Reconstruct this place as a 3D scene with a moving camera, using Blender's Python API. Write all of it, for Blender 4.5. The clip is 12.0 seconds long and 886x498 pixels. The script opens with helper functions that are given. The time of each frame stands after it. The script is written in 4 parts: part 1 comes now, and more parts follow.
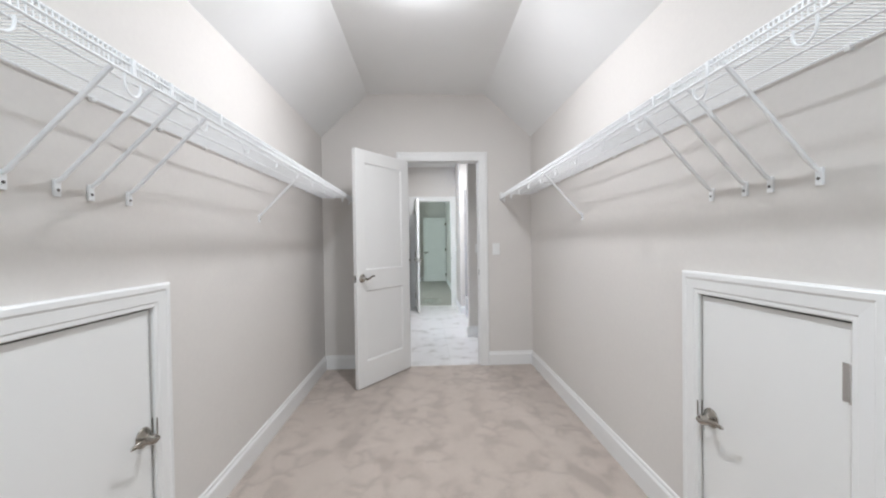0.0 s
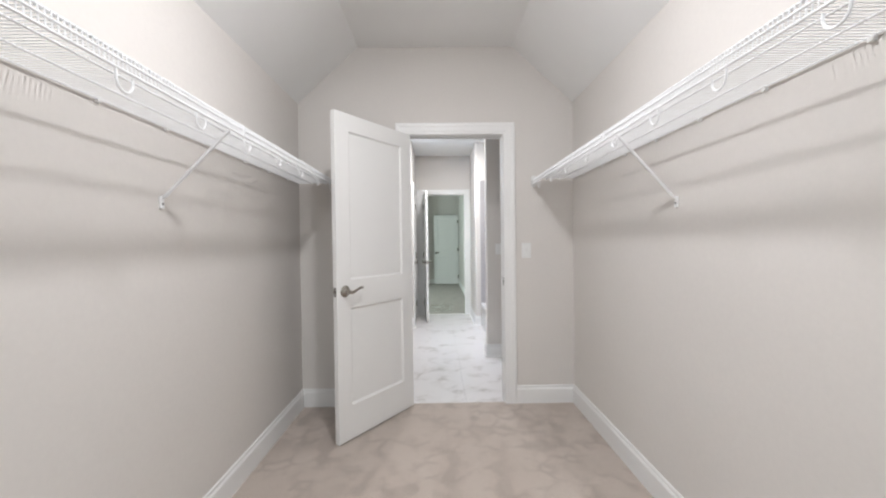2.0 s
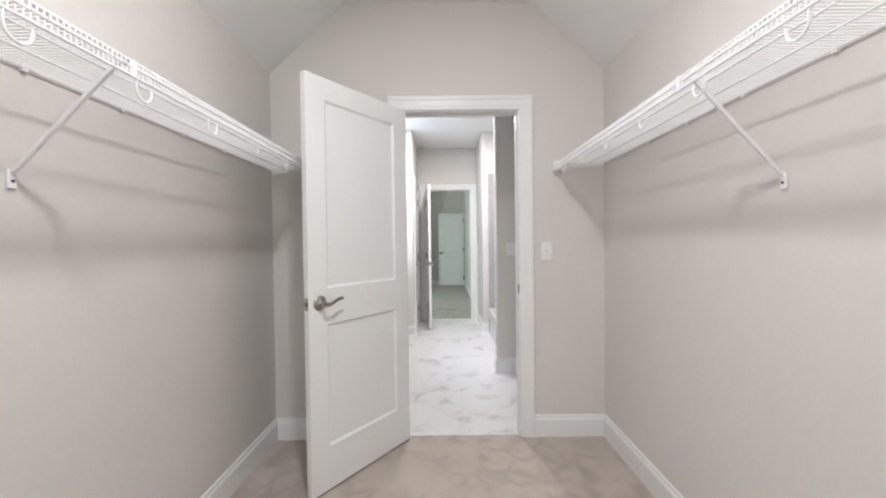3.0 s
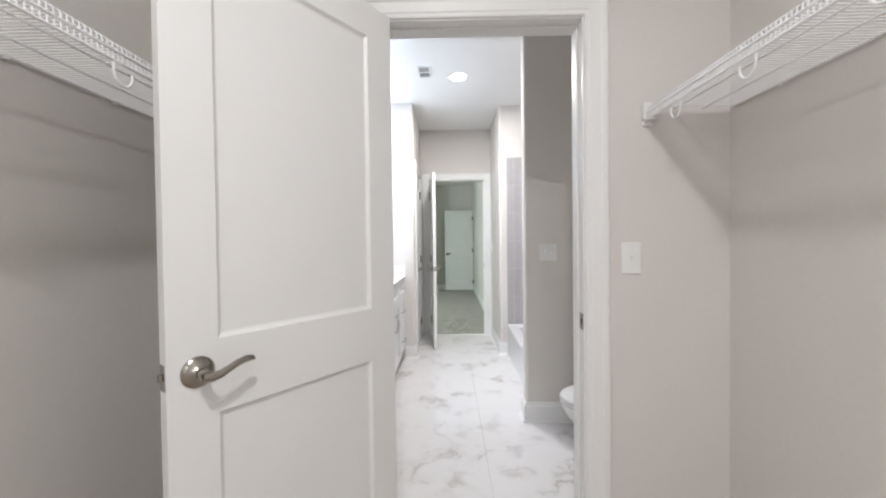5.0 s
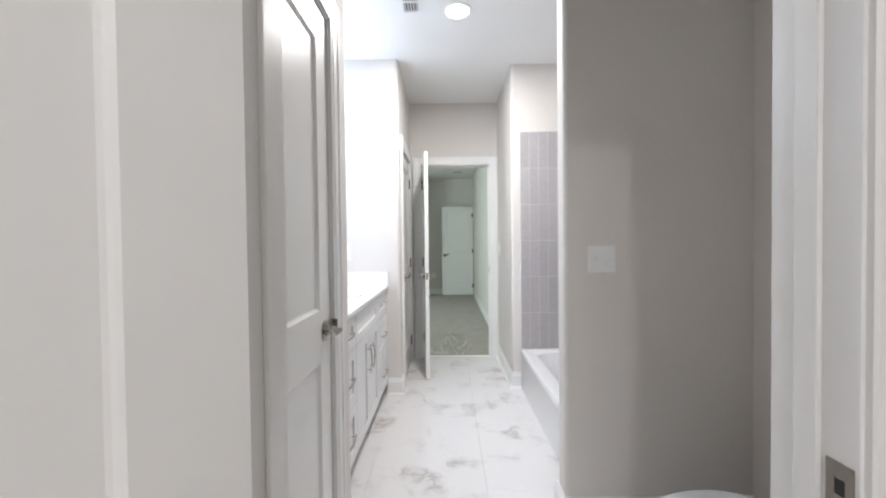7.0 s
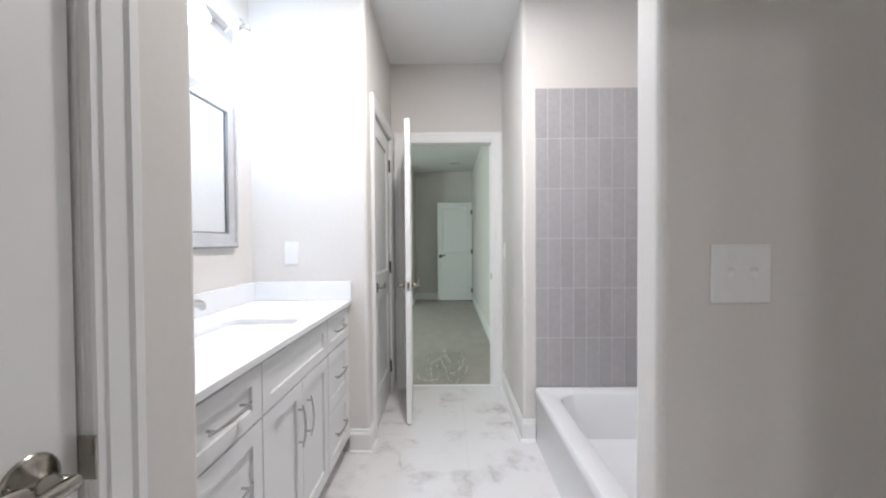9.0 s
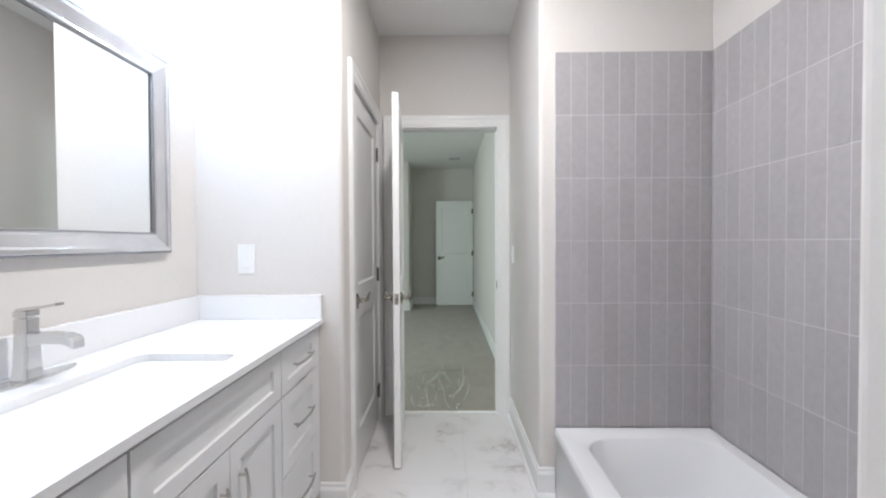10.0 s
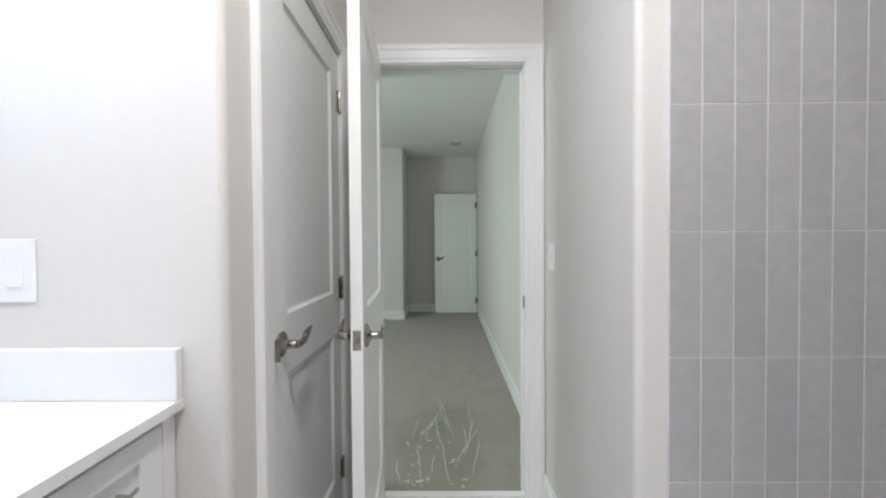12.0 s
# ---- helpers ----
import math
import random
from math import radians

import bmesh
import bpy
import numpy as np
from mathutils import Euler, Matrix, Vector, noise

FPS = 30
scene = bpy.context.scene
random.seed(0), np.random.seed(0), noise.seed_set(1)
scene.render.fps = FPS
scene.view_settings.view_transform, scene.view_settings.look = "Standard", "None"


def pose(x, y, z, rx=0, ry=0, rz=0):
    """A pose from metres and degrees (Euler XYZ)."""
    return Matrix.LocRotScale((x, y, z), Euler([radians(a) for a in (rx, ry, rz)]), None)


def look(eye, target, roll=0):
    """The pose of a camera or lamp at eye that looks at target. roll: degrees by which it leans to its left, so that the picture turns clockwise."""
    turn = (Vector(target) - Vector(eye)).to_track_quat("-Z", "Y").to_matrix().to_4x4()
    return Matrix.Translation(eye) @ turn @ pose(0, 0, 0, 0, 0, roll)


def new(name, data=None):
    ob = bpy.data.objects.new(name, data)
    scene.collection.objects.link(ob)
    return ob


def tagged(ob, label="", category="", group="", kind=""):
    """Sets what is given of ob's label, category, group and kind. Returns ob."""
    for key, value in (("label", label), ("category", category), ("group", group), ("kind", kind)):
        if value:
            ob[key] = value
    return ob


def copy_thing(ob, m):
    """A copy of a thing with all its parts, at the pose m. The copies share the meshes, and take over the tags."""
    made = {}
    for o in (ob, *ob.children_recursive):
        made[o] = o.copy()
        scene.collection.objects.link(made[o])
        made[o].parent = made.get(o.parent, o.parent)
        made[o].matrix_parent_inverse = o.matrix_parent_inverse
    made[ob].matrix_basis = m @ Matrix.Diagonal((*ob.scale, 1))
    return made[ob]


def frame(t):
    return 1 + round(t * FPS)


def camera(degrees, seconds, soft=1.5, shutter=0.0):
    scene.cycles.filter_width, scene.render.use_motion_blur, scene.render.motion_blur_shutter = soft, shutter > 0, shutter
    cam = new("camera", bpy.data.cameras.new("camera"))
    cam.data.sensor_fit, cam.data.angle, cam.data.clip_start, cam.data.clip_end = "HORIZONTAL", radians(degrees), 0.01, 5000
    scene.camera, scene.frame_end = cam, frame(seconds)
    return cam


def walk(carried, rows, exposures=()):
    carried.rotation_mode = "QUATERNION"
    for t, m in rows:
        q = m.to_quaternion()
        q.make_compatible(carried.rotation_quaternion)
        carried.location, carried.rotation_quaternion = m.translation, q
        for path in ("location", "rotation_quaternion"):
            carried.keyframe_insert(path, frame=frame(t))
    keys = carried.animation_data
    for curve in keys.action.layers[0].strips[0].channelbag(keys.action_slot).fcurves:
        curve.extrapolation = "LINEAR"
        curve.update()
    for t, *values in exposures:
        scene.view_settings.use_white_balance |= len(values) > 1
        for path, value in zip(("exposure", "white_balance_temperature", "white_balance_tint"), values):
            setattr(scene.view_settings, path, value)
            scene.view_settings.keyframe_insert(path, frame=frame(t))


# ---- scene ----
cam = camera(97.7, 12.0, soft=2.1)
PATH = [
    (0, (0.081, 0.447, 1.231), (0.17, 2.445, 1.2), -0.8),
    (0.5, (0.121, 0.67, 1.226), (0.195, 2.669, 1.194), -0.8),
    (1, (0.143, 0.881, 1.241), (0.203, 2.88, 1.209), -0.7),
    (1.5, (0.131, 1.132, 1.23), (0.174, 3.131, 1.197), -0.7),
    (2, (0.111, 1.366, 1.233), (0.139, 3.366, 1.199), -0.7),
    (2.5, (0.13, 1.639, 1.221), (0.145, 3.639, 1.186), -0.7),
    (3, (0.139, 1.881, 1.227), (0.138, 3.881, 1.192), -0.7),
    (5, (0.121, 2.87, 1.23), (0.088, 4.869, 1.196), -0.7),
    (5.5, (0.095, 3.128, 1.228), (0.056, 5.127, 1.193), -0.8),
    (6, (0.086, 3.349, 1.228), (0.05, 5.348, 1.192), -0.9),
    (6.5, (0.11, 3.598, 1.238), (0.083, 5.597, 1.201), -0.8),
    (8.5, (0.191, 4.52, 1.22), (0.167, 6.52, 1.184), -0.4),
    (9, (0.213, 4.731, 1.221), (0.19, 6.731, 1.185), -0.4),
    (9.5, (0.21, 4.974, 1.235), (0.188, 6.974, 1.201), -0.3),
    (10, (0.227, 5.209, 1.234), (0.204, 7.208, 1.2), -0.3),
    (10.5, (0.258, 5.456, 1.231), (0.236, 7.455, 1.196), -0.3),
    (11, (0.244, 5.689, 1.214), (0.221, 7.689, 1.183), -0.3),
    (11.5, (0.212, 5.92, 1.218), (0.188, 7.92, 1.186), -0.3),
    (12, (0.218, 6.154, 1.216), (0.197, 8.154, 1.181), -0.4),
]
walk(cam, [(t, look(eye, target, roll)) for t, eye, target, roll in PATH],
     exposures=[(0.0, 0.27, 6200, 10), (1.5, 0.29, 6300, 11), (2.5, 0.32, 6500, 11), (3.0, 0.33, 6500, 11), (5.5, 0.30, 6500, 11), (6.5, 0.25, 6480, 11), (8.5, 0.10, 6500, 12), (10.0, -0.02, 6460, 12), (12.0, -0.03, 6480, 11)])

# ---------------------------------------------------------------- plan, metres
CL, CR, CB, CF = -0.925, 1.145, -0.90, 4.30      # closet: left, right, back, far wall faces
BN, BL = 4.42, -0.92                             # bathroom: near wall face, left wall face
DF = 7.97                                        # bathroom far wall face
CEIL = 2.70
T = 0.12                                         # wall thickness
NIBX, NIBY = -0.292, 5.507                        # corner before the vanity
LINX, LINY = -0.25, 6.965                        # corner after the vanity
PARX, PARY0, PARY1 = 0.632, 5.50, 5.605           # partition between toilet and tub
TUBX0, TUBX1, TUBY1 = 0.745, 1.487, 7.075        # tub front, back wall, far wall
HALLX = 0.672                                    # right wall before the bedroom door
BEDR, BEDL, BEDF, ALCX, ALCF = 0.735, -3.4, 12.25, -0.47, 12.95
D1, D2 = (-0.115, 0.622), (-0.145, 0.590)         # door openings: closet, bedroom
HEAD = 2.05

# ---------------------------------------------------------------- world and lights
world = bpy.data.worlds.new("world")
scene.world = world
world.use_nodes = True
wn = world.node_tree
sky = wn.nodes.new("ShaderNodeTexSky")
sky.sky_type, sky.sun_disc = "NISHITA", False
sky.sun_elevation, sky.sun_rotation = radians(40), radians(120)
wn.links.new(sky.outputs[0], wn.nodes["Background"].inputs[0])
wn.nodes["Background"].inputs[1].default_value = 0.1


def lamp(name, kind, where, power, colour, size=0.1, size_y=None, target=None, spread=180):
    data = bpy.data.lights.new(name, kind)
    data.energy, data.color = power, colour
    if kind == "AREA":
        data.shape = "RECTANGLE" if size_y else "DISK"
        data.size, data.spread = size, radians(spread)
        if size_y:
            data.size_y = size_y
    else:
        data.shadow_soft_size = size
    ob = new(name, data)
    ob.matrix_world = look(where, target) if target else Matrix.Translation(where)
    return ob


CLOSET_LAMP = (0.075, 2.54, 2.62)
REAR_LAMP_Y = 0.15
CAN_LAMP = (0.215, 6.33, 2.676)
SHADES = (5.775, 6.2325, 6.69)
lamp("closet_lamp_light", "AREA", (CLOSET_LAMP[0], CLOSET_LAMP[1], 2.645), 16, (0.985, 0.985, 1.0), 0.15, target=(CLOSET_LAMP[0], CLOSET_LAMP[1] + 0.00001, 0))
lamp("closet_lamp_bulb", "POINT", (CLOSET_LAMP[0], CLOSET_LAMP[1], 2.625), 8.5, (0.985, 0.985, 1.0), 0.06)
lamp("closet_rear_light", "AREA", (CLOSET_LAMP[0], REAR_LAMP_Y, 2.645), 17.5, (0.86, 0.955, 1.0), 0.15, target=(CLOSET_LAMP[0], REAR_LAMP_Y + 0.00001, 0))
lamp("closet_rear_bulb", "POINT", (CLOSET_LAMP[0], REAR_LAMP_Y, 2.625), 9, (0.86, 0.955, 1.0), 0.06)
lamp("can_light", "AREA", CAN_LAMP, 27, (1.0, 0.985, 0.96), 0.14, target=(0.215, 6.33001, 0))
for y in SHADES:
    lamp("vanity_bulb_light", "POINT", (-0.80, y, 2.165), 4.1, (0.58, 0.76, 1.0), 0.05)
lamp("window_daylight", "AREA", (BEDL - 0.16, 9.1, 1.55), 79, (0.80, 0.99, 0.95), 1.4, 1.25, target=(1, 9.1, 2.1))

# ---------------------------------------------------------------- materials


def material(name, colour, rough=0.5, metal=0.0, spots=None, grain=None, bump=0.0, bump_scale=200.0, coat=0.0, spec=0.5):
    """Principled surface; spots: (colour, scale, amount) broad variation, grain: (scale, amount) fine variation."""
    m = bpy.data.materials.new(name)
    m.use_nodes = True
    nt = m.node_tree
    b = nt.nodes["Principled BSDF"]
    b.inputs["Roughness"].default_value, b.inputs["Metallic"].default_value = rough, metal
    b.inputs["Coat Weight"].default_value = coat
    b.inputs["Specular IOR Level"].default_value = spec
    b.inputs["Base Color"].default_value = (*colour, 1)
    tc = nt.nodes.new("ShaderNodeTexCoord")
    geo = nt.nodes.new("ShaderNodeNewGeometry")
    last = None
    if spots:
        n = nt.nodes.new("ShaderNodeTexNoise")
        n.inputs["Scale"].default_value, n.inputs["Detail"].default_value = spots[1], 4
        nt.links.new(geo.outputs["Position"], n.inputs["Vector"])
        ramp = nt.nodes.new("ShaderNodeMapRange")
        ramp.inputs[1].default_value, ramp.inputs[2].default_value = 0.40, 0.64
        ramp.inputs[4].default_value = spots[2]
        nt.links.new(n.outputs["Fac"], ramp.inputs[0])
        mix = nt.nodes.new("ShaderNodeMixRGB")
        mix.inputs[1].default_value, mix.inputs[2].default_value = (*colour, 1), (*spots[0], 1)
        nt.links.new(ramp.outputs[0], mix.inputs[0])
        last = mix.outputs[0]
    if grain:
        n = nt.nodes.new("ShaderNodeTexNoise")
        n.inputs["Scale"].default_value, n.inputs["Detail"].default_value = grain[0], 3
        nt.links.new(geo.outputs["Position"], n.inputs["Vector"])
        r = nt.nodes.new("ShaderNodeMapRange")
        r.inputs[1].default_value, r.inputs[2].default_value = 0.3, 0.7
        r.inputs[3].default_value, r.inputs[4].default_value = 1 - grain[1], 1 + grain[1]
        nt.links.new(n.outputs["Fac"], r.inputs[0])
        mul = nt.nodes.new("ShaderNodeVectorMath")
        mul.operation = "SCALE"
        if last:
            nt.links.new(last, mul.inputs[0])
        else:
            mul.inputs[0].default_value = colour
        nt.links.new(r.outputs[0], mul.inputs["Scale"])
        last = mul.outputs[0]
    if last:
        nt.links.new(last, b.inputs["Base Color"])
    if bump:
        n = nt.nodes.new("ShaderNodeTexNoise")
        n.inputs["Scale"].default_value, n.inputs["Detail"].default_value = bump_scale, 3
        nt.links.new(geo.outputs["Position"], n.inputs["Vector"])
        bp = nt.nodes.new("ShaderNodeBump")
        bp.inputs["Strength"].default_value, bp.inputs["Distance"].default_value = bump, 0.002
        nt.links.new(n.outputs["Fac"], bp.inputs["Height"])
        nt.links.new(bp.outputs[0], b.inputs["Normal"])
    return m


WALL = material("greige_wall_paint", (0.708, 0.675, 0.642), 0.75, spots=((0.690, 0.659, 0.628), 1.6, 0.6), grain=(60, 0.012), bump=0.12, bump_scale=260, spec=0.3)
CEILING = material("flat_ceiling_paint", (0.86, 0.855, 0.845), 0.85, spots=((0.835, 0.83, 0.82), 2.0, 0.6), bump=0.15, bump_scale=220, spec=0.2)
TRIM = material("white_semigloss_trim", (0.83, 0.825, 0.815), 0.38, spots=((0.81, 0.805, 0.795), 3.0, 0.5), bump=0.03, bump_scale=90)
DOORWHITE = material("white_door_paint", (0.83, 0.825, 0.81), 0.36, spots=((0.81, 0.805, 0.79), 2.2, 0.6), bump=0.04, bump_scale=120)
WIRE = material("white_vinyl_coating", (0.88, 0.885, 0.895), 0.38, grain=(30, 0.03))
PLATE = material("white_plastic_plate", (0.82, 0.82, 0.81), 0.3, grain=(40, 0.015))
NICKEL = material("brushed_nickel", (0.37, 0.345, 0.31), 0.20, 1.0, grain=(300, 0.08), bump=0.04, bump_scale=500)
STEEL = material("satin_steel_faucet", (0.66, 0.655, 0.65), 0.24, 1.0, grain=(300, 0.06), bump=0.03, bump_scale=500)
CHROME = material("polished_steel_pull", (0.52, 0.51, 0.50), 0.22, 1.0, grain=(300, 0.05))
SCREW = material("dull_screw_metal", (0.18, 0.17, 0.16), 0.5, 0.8, grain=(400, 0.1))
CABINET = material("white_cabinet_paint", (0.78, 0.78, 0.78), 0.4, spots=((0.755, 0.755, 0.755), 3, 0.5), bump=0.02, bump_scale=100)
QUARTZ = material("white_quartz_top", (0.84, 0.84, 0.84), 0.16, spots=((0.80, 0.80, 0.805), 5, 0.7), grain=(350, 0.02))
PORCELAIN = material("white_porcelain", (0.83, 0.83, 0.83), 0.1, spots=((0.81, 0.81, 0.81), 3, 0.4), coat=0.3)
ACRYLIC = material("white_tub_acrylic", (0.82, 0.82, 0.83), 0.18, spots=((0.80, 0.80, 0.81), 3, 0.5))
TILE_GROUT = material("light_grey_wall_grout", (0.66, 0.64, 0.64), 0.9, grain=(200, 0.08))
GROUT = material("pale_grout", (0.66, 0.645, 0.64), 0.9, grain=(200, 0.05))
DARK = material("dark_gap", (0.03, 0.03, 0.03), 0.9, grain=(50, 0.1))
SILVER = material("brushed_silver_frame", (0.72, 0.72, 0.73), 0.25, 0.9, spots=((0.60, 0.60, 0.62), 9, 0.6), grain=(250, 0.06))
MIRROR = material("mirror_silvering", (0.90, 0.92, 0.92), 0.01, 1.0)
VENTGREY = material("vent_shadow_grey", (0.16, 0.16, 0.17), 0.7, grain=(100, 0.1))


def glow(name, colour, strength):
    m = material(name, colour, 0.3)
    b = m.node_tree.nodes["Principled BSDF"]
    b.inputs["Emission Color"].default_value, b.inputs["Emission Strength"].default_value = (*colour, 1), strength
    return m


LENS = glow("lit_frosted_lens", (1.0, 0.98, 0.96), 9.0)
SHADE = glow("lit_opal_glass", (0.90, 0.96, 1.0), 1.7)


def carpet(name, base, dark, light, amount):
    """Cut pile: footprints and vacuum marks over fine tufts."""
    m = material(name, base, 0.95, spec=0.1)
    nt = m.node_tree
    b = nt.nodes["Principled BSDF"]
    b.inputs["Sheen Weight"].default_value, b.inputs["Sheen Roughness"].default_value = 0.25, 0.6
    geo = nt.nodes.new("ShaderNodeNewGeometry")
    warp = nt.nodes.new("ShaderNodeTexNoise")
    warp.inputs["Scale"].default_value, warp.inputs["Detail"].default_value = 5, 3
    nt.links.new(geo.outputs["Position"], warp.inputs["Vector"])
    add = nt.nodes.new("ShaderNodeVectorMath")
    add.operation = "MULTIPLY_ADD"
    nt.links.new(warp.outputs["Color"], add.inputs[0])
    add.inputs[1].default_value = (0.10, 0.14, 0)
    nt.links.new(geo.outputs["Position"], add.inputs[2])
    stretch = nt.nodes.new("ShaderNodeVectorMath")
    stretch.operation = "MULTIPLY"
    stretch.inputs[1].default_value = (1.0, 0.62, 1.0)
    nt.links.new(add.outputs[0], stretch.inputs[0])
    n = nt.nodes.new("ShaderNodeTexNoise")
    n.inputs["Scale"].default_value, n.inputs["Detail"].default_value, n.inputs["Roughness"].default_value = 7.0, 1.5, 0.4
    nt.links.new(stretch.outputs[0], n.inputs["Vector"])
    ramp = nt.nodes.new("ShaderNodeValToRGB")
    e = ramp.color_ramp.elements
    e[0].position, e[0].color = 0.36, (*dark, 1)
    e[1].position, e[1].color = 0.62, (*light, 1)
    mid = e.new(0.47)
    mid.color = (*base, 1)
    nt.links.new(n.outputs["Fac"], ramp.inputs[0])
    broad = nt.nodes.new("ShaderNodeTexNoise")
    broad.inputs["Scale"].default_value = 1.4
    nt.links.new(geo.outputs["Position"], broad.inputs["Vector"])
    fade = nt.nodes.new("ShaderNodeMapRange")
    fade.inputs[1].default_value, fade.inputs[2].default_value, fade.inputs[3].default_value, fade.inputs[4].default_value = 0.38, 0.58, 0.15 * amount, amount
    nt.links.new(broad.outputs["Fac"], fade.inputs[0])
    mix = nt.nodes.new("ShaderNodeMixRGB")
    mix.inputs[1].default_value = (*base, 1)
    nt.links.new(fade.outputs[0], mix.inputs[0])
    nt.links.new(ramp.outputs[0], mix.inputs[2])
    # heel-shaped crescents where feet pressed the pile
    cell = nt.nodes.new("ShaderNodeTexVoronoi")
    cell.feature = "DISTANCE_TO_EDGE"
    cell.inputs["Scale"].default_value = 7.5
    nt.links.new(add.outputs[0], cell.inputs["Vector"])
    rim = nt.nodes.new("ShaderNodeMapRange")
    rim.inputs[1].default_value, rim.inputs[2].default_value, rim.inputs[3].default_value, rim.inputs[4].default_value = 0.02, 0.20, 1.0, 0.0
    nt.links.new(cell.outputs["Distance"], rim.inputs[0])
    some = nt.nodes.new("ShaderNodeMapRange")
    some.inputs[1].default_value, some.inputs[2].default_value, some.inputs[4].default_value = 0.46, 0.62, 0.85 * amount
    nt.links.new(warp.outputs["Fac"], some.inputs[0])
    both = nt.nodes.new("ShaderNodeMath")
    both.operation = "MULTIPLY"
    nt.links.new(rim.outputs[0], both.inputs[0])
    nt.links.new(some.outputs[0], both.inputs[1])
    press = nt.nodes.new("ShaderNodeMixRGB")
    press.inputs[2].default_value = (*dark, 1)
    nt.links.new(both.outputs[0], press.inputs[0])
    nt.links.new(mix.outputs[0], press.inputs[1])
    tuft = nt.nodes.new("ShaderNodeTexNoise")
    tuft.inputs["Scale"].default_value, tuft.inputs["Detail"].default_value = 170, 2
    nt.links.new(geo.outputs["Position"], tuft.inputs["Vector"])
    r = nt.nodes.new("ShaderNodeMapRange")
    r.inputs[1].default_value, r.inputs[2].default_value, r.inputs[3].default_value, r.inputs[4].default_value = 0.3, 0.7, 0.86, 1.12
    nt.links.new(tuft.outputs["Fac"], r.inputs[0])
    mul = nt.nodes.new("ShaderNodeVectorMath")
    mul.operation = "SCALE"
    nt.links.new(press.outputs[0], mul.inputs[0])
    nt.links.new(r.outputs[0], mul.inputs["Scale"])
    nt.links.new(mul.outputs[0], b.inputs["Base Color"])
    bp = nt.nodes.new("ShaderNodeBump")
    bp.inputs["Strength"].default_value, bp.inputs["Distance"].default_value = 0.6, 0.006
    nt.links.new(tuft.outputs["Fac"], bp.inputs["Height"])
    nt.links.new(bp.outputs[0], b.inputs["Normal"])
    return m


CARPET = carpet("beige_cut_pile", (0.49, 0.42, 0.365), (0.375, 0.315, 0.272), (0.53, 0.46, 0.405), 0.85)
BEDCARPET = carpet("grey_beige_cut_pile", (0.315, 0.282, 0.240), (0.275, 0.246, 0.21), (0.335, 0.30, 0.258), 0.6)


def marble():
    """White glazed tile with soft warm grey veins; each tile takes its own piece of the pattern."""
    m = material("white_marble_tile", (0.78, 0.77, 0.76), 0.22)
    nt = m.node_tree
    b = nt.nodes["Principled BSDF"]
    geo = nt.nodes.new("ShaderNodeNewGeometry")
    info = nt.nodes.new("ShaderNodeObjectInfo")
    shift = nt.nodes.new("ShaderNodeVectorMath")
    shift.operation = "SCALE"
    shift.inputs[0].default_value = (0.02, 0.02, 0.0)
    nt.links.new(info.outputs["Random"], shift.inputs["Scale"])
    pos = nt.nodes.new("ShaderNodeVectorMath")
    nt.links.new(geo.outputs["Position"], pos.inputs[0])
    nt.links.new(shift.outputs[0], pos.inputs[1])
    warp = nt.nodes.new("ShaderNodeTexNoise")
    warp.inputs["Scale"].default_value, warp.inputs["Detail"].default_value = 2.6, 5
    nt.links.new(pos.outputs[0], warp.inputs["Vector"])
    add = nt.nodes.new("ShaderNodeVectorMath")
    add.operation = "MULTIPLY_ADD"
    nt.links.new(warp.outputs["Color"], add.inputs[0])
    add.inputs[1].default_value = (0.8, 0.8, 0.3)
    nt.links.new(pos.outputs[0], add.inputs[2])
    n = nt.nodes.new("ShaderNodeTexNoise")
    n.inputs["Scale"].default_value, n.inputs["Detail"].default_value = 2.4, 4
    nt.links.new(add.outputs[0], n.inputs["Vector"])
    ridge = nt.nodes.new("ShaderNodeMath")
    ridge.operation = "SUBTRACT"
    ridge.inputs[1].default_value = 0.5
    nt.links.new(n.outputs["Fac"], ridge.inputs[0])
    ab = nt.nodes.new("ShaderNodeMath")
    ab.operation = "ABSOLUTE"
    nt.links.new(ridge.outputs[0], ab.inputs[0])
    ramp = nt.nodes.new("ShaderNodeValToRGB")
    e = ramp.color_ramp.elements
    e[0].position, e[0].color = 0.0, (0.50, 0.47, 0.455, 1)
    e[1].position, e[1].color = 0.10, (0.765, 0.745, 0.742, 1)
    mid = e.new(0.03)
    mid.color = (0.68, 0.655, 0.645, 1)
    nt.links.new(ab.outputs[0], ramp.inputs[0])
    cloud = nt.nodes.new("ShaderNodeTexNoise")
    cloud.inputs["Scale"].default_value, cloud.inputs["Detail"].default_value = 4.2, 3
    nt.links.new(pos.outputs[0], cloud.inputs["Vector"])
    r = nt.nodes.new("ShaderNodeMapRange")
    r.inputs[1].default_value, r.inputs[2].default_value, r.inputs[3].default_value = 0.47, 0.64, 0.0
    nt.links.new(cloud.outputs["Fac"], r.inputs[0])
    mix = nt.nodes.new("ShaderNodeMixRGB")
    mix.inputs[1].default_value = (0.765, 0.745, 0.742, 1)
    nt.links.new(r.outputs[0], mix.inputs[0])
    nt.links.new(ramp.outputs[0], mix.inputs[2])
    nt.links.new(mix.outputs[0], b.inputs["Base Color"])
    return m


MARBLE = marble()


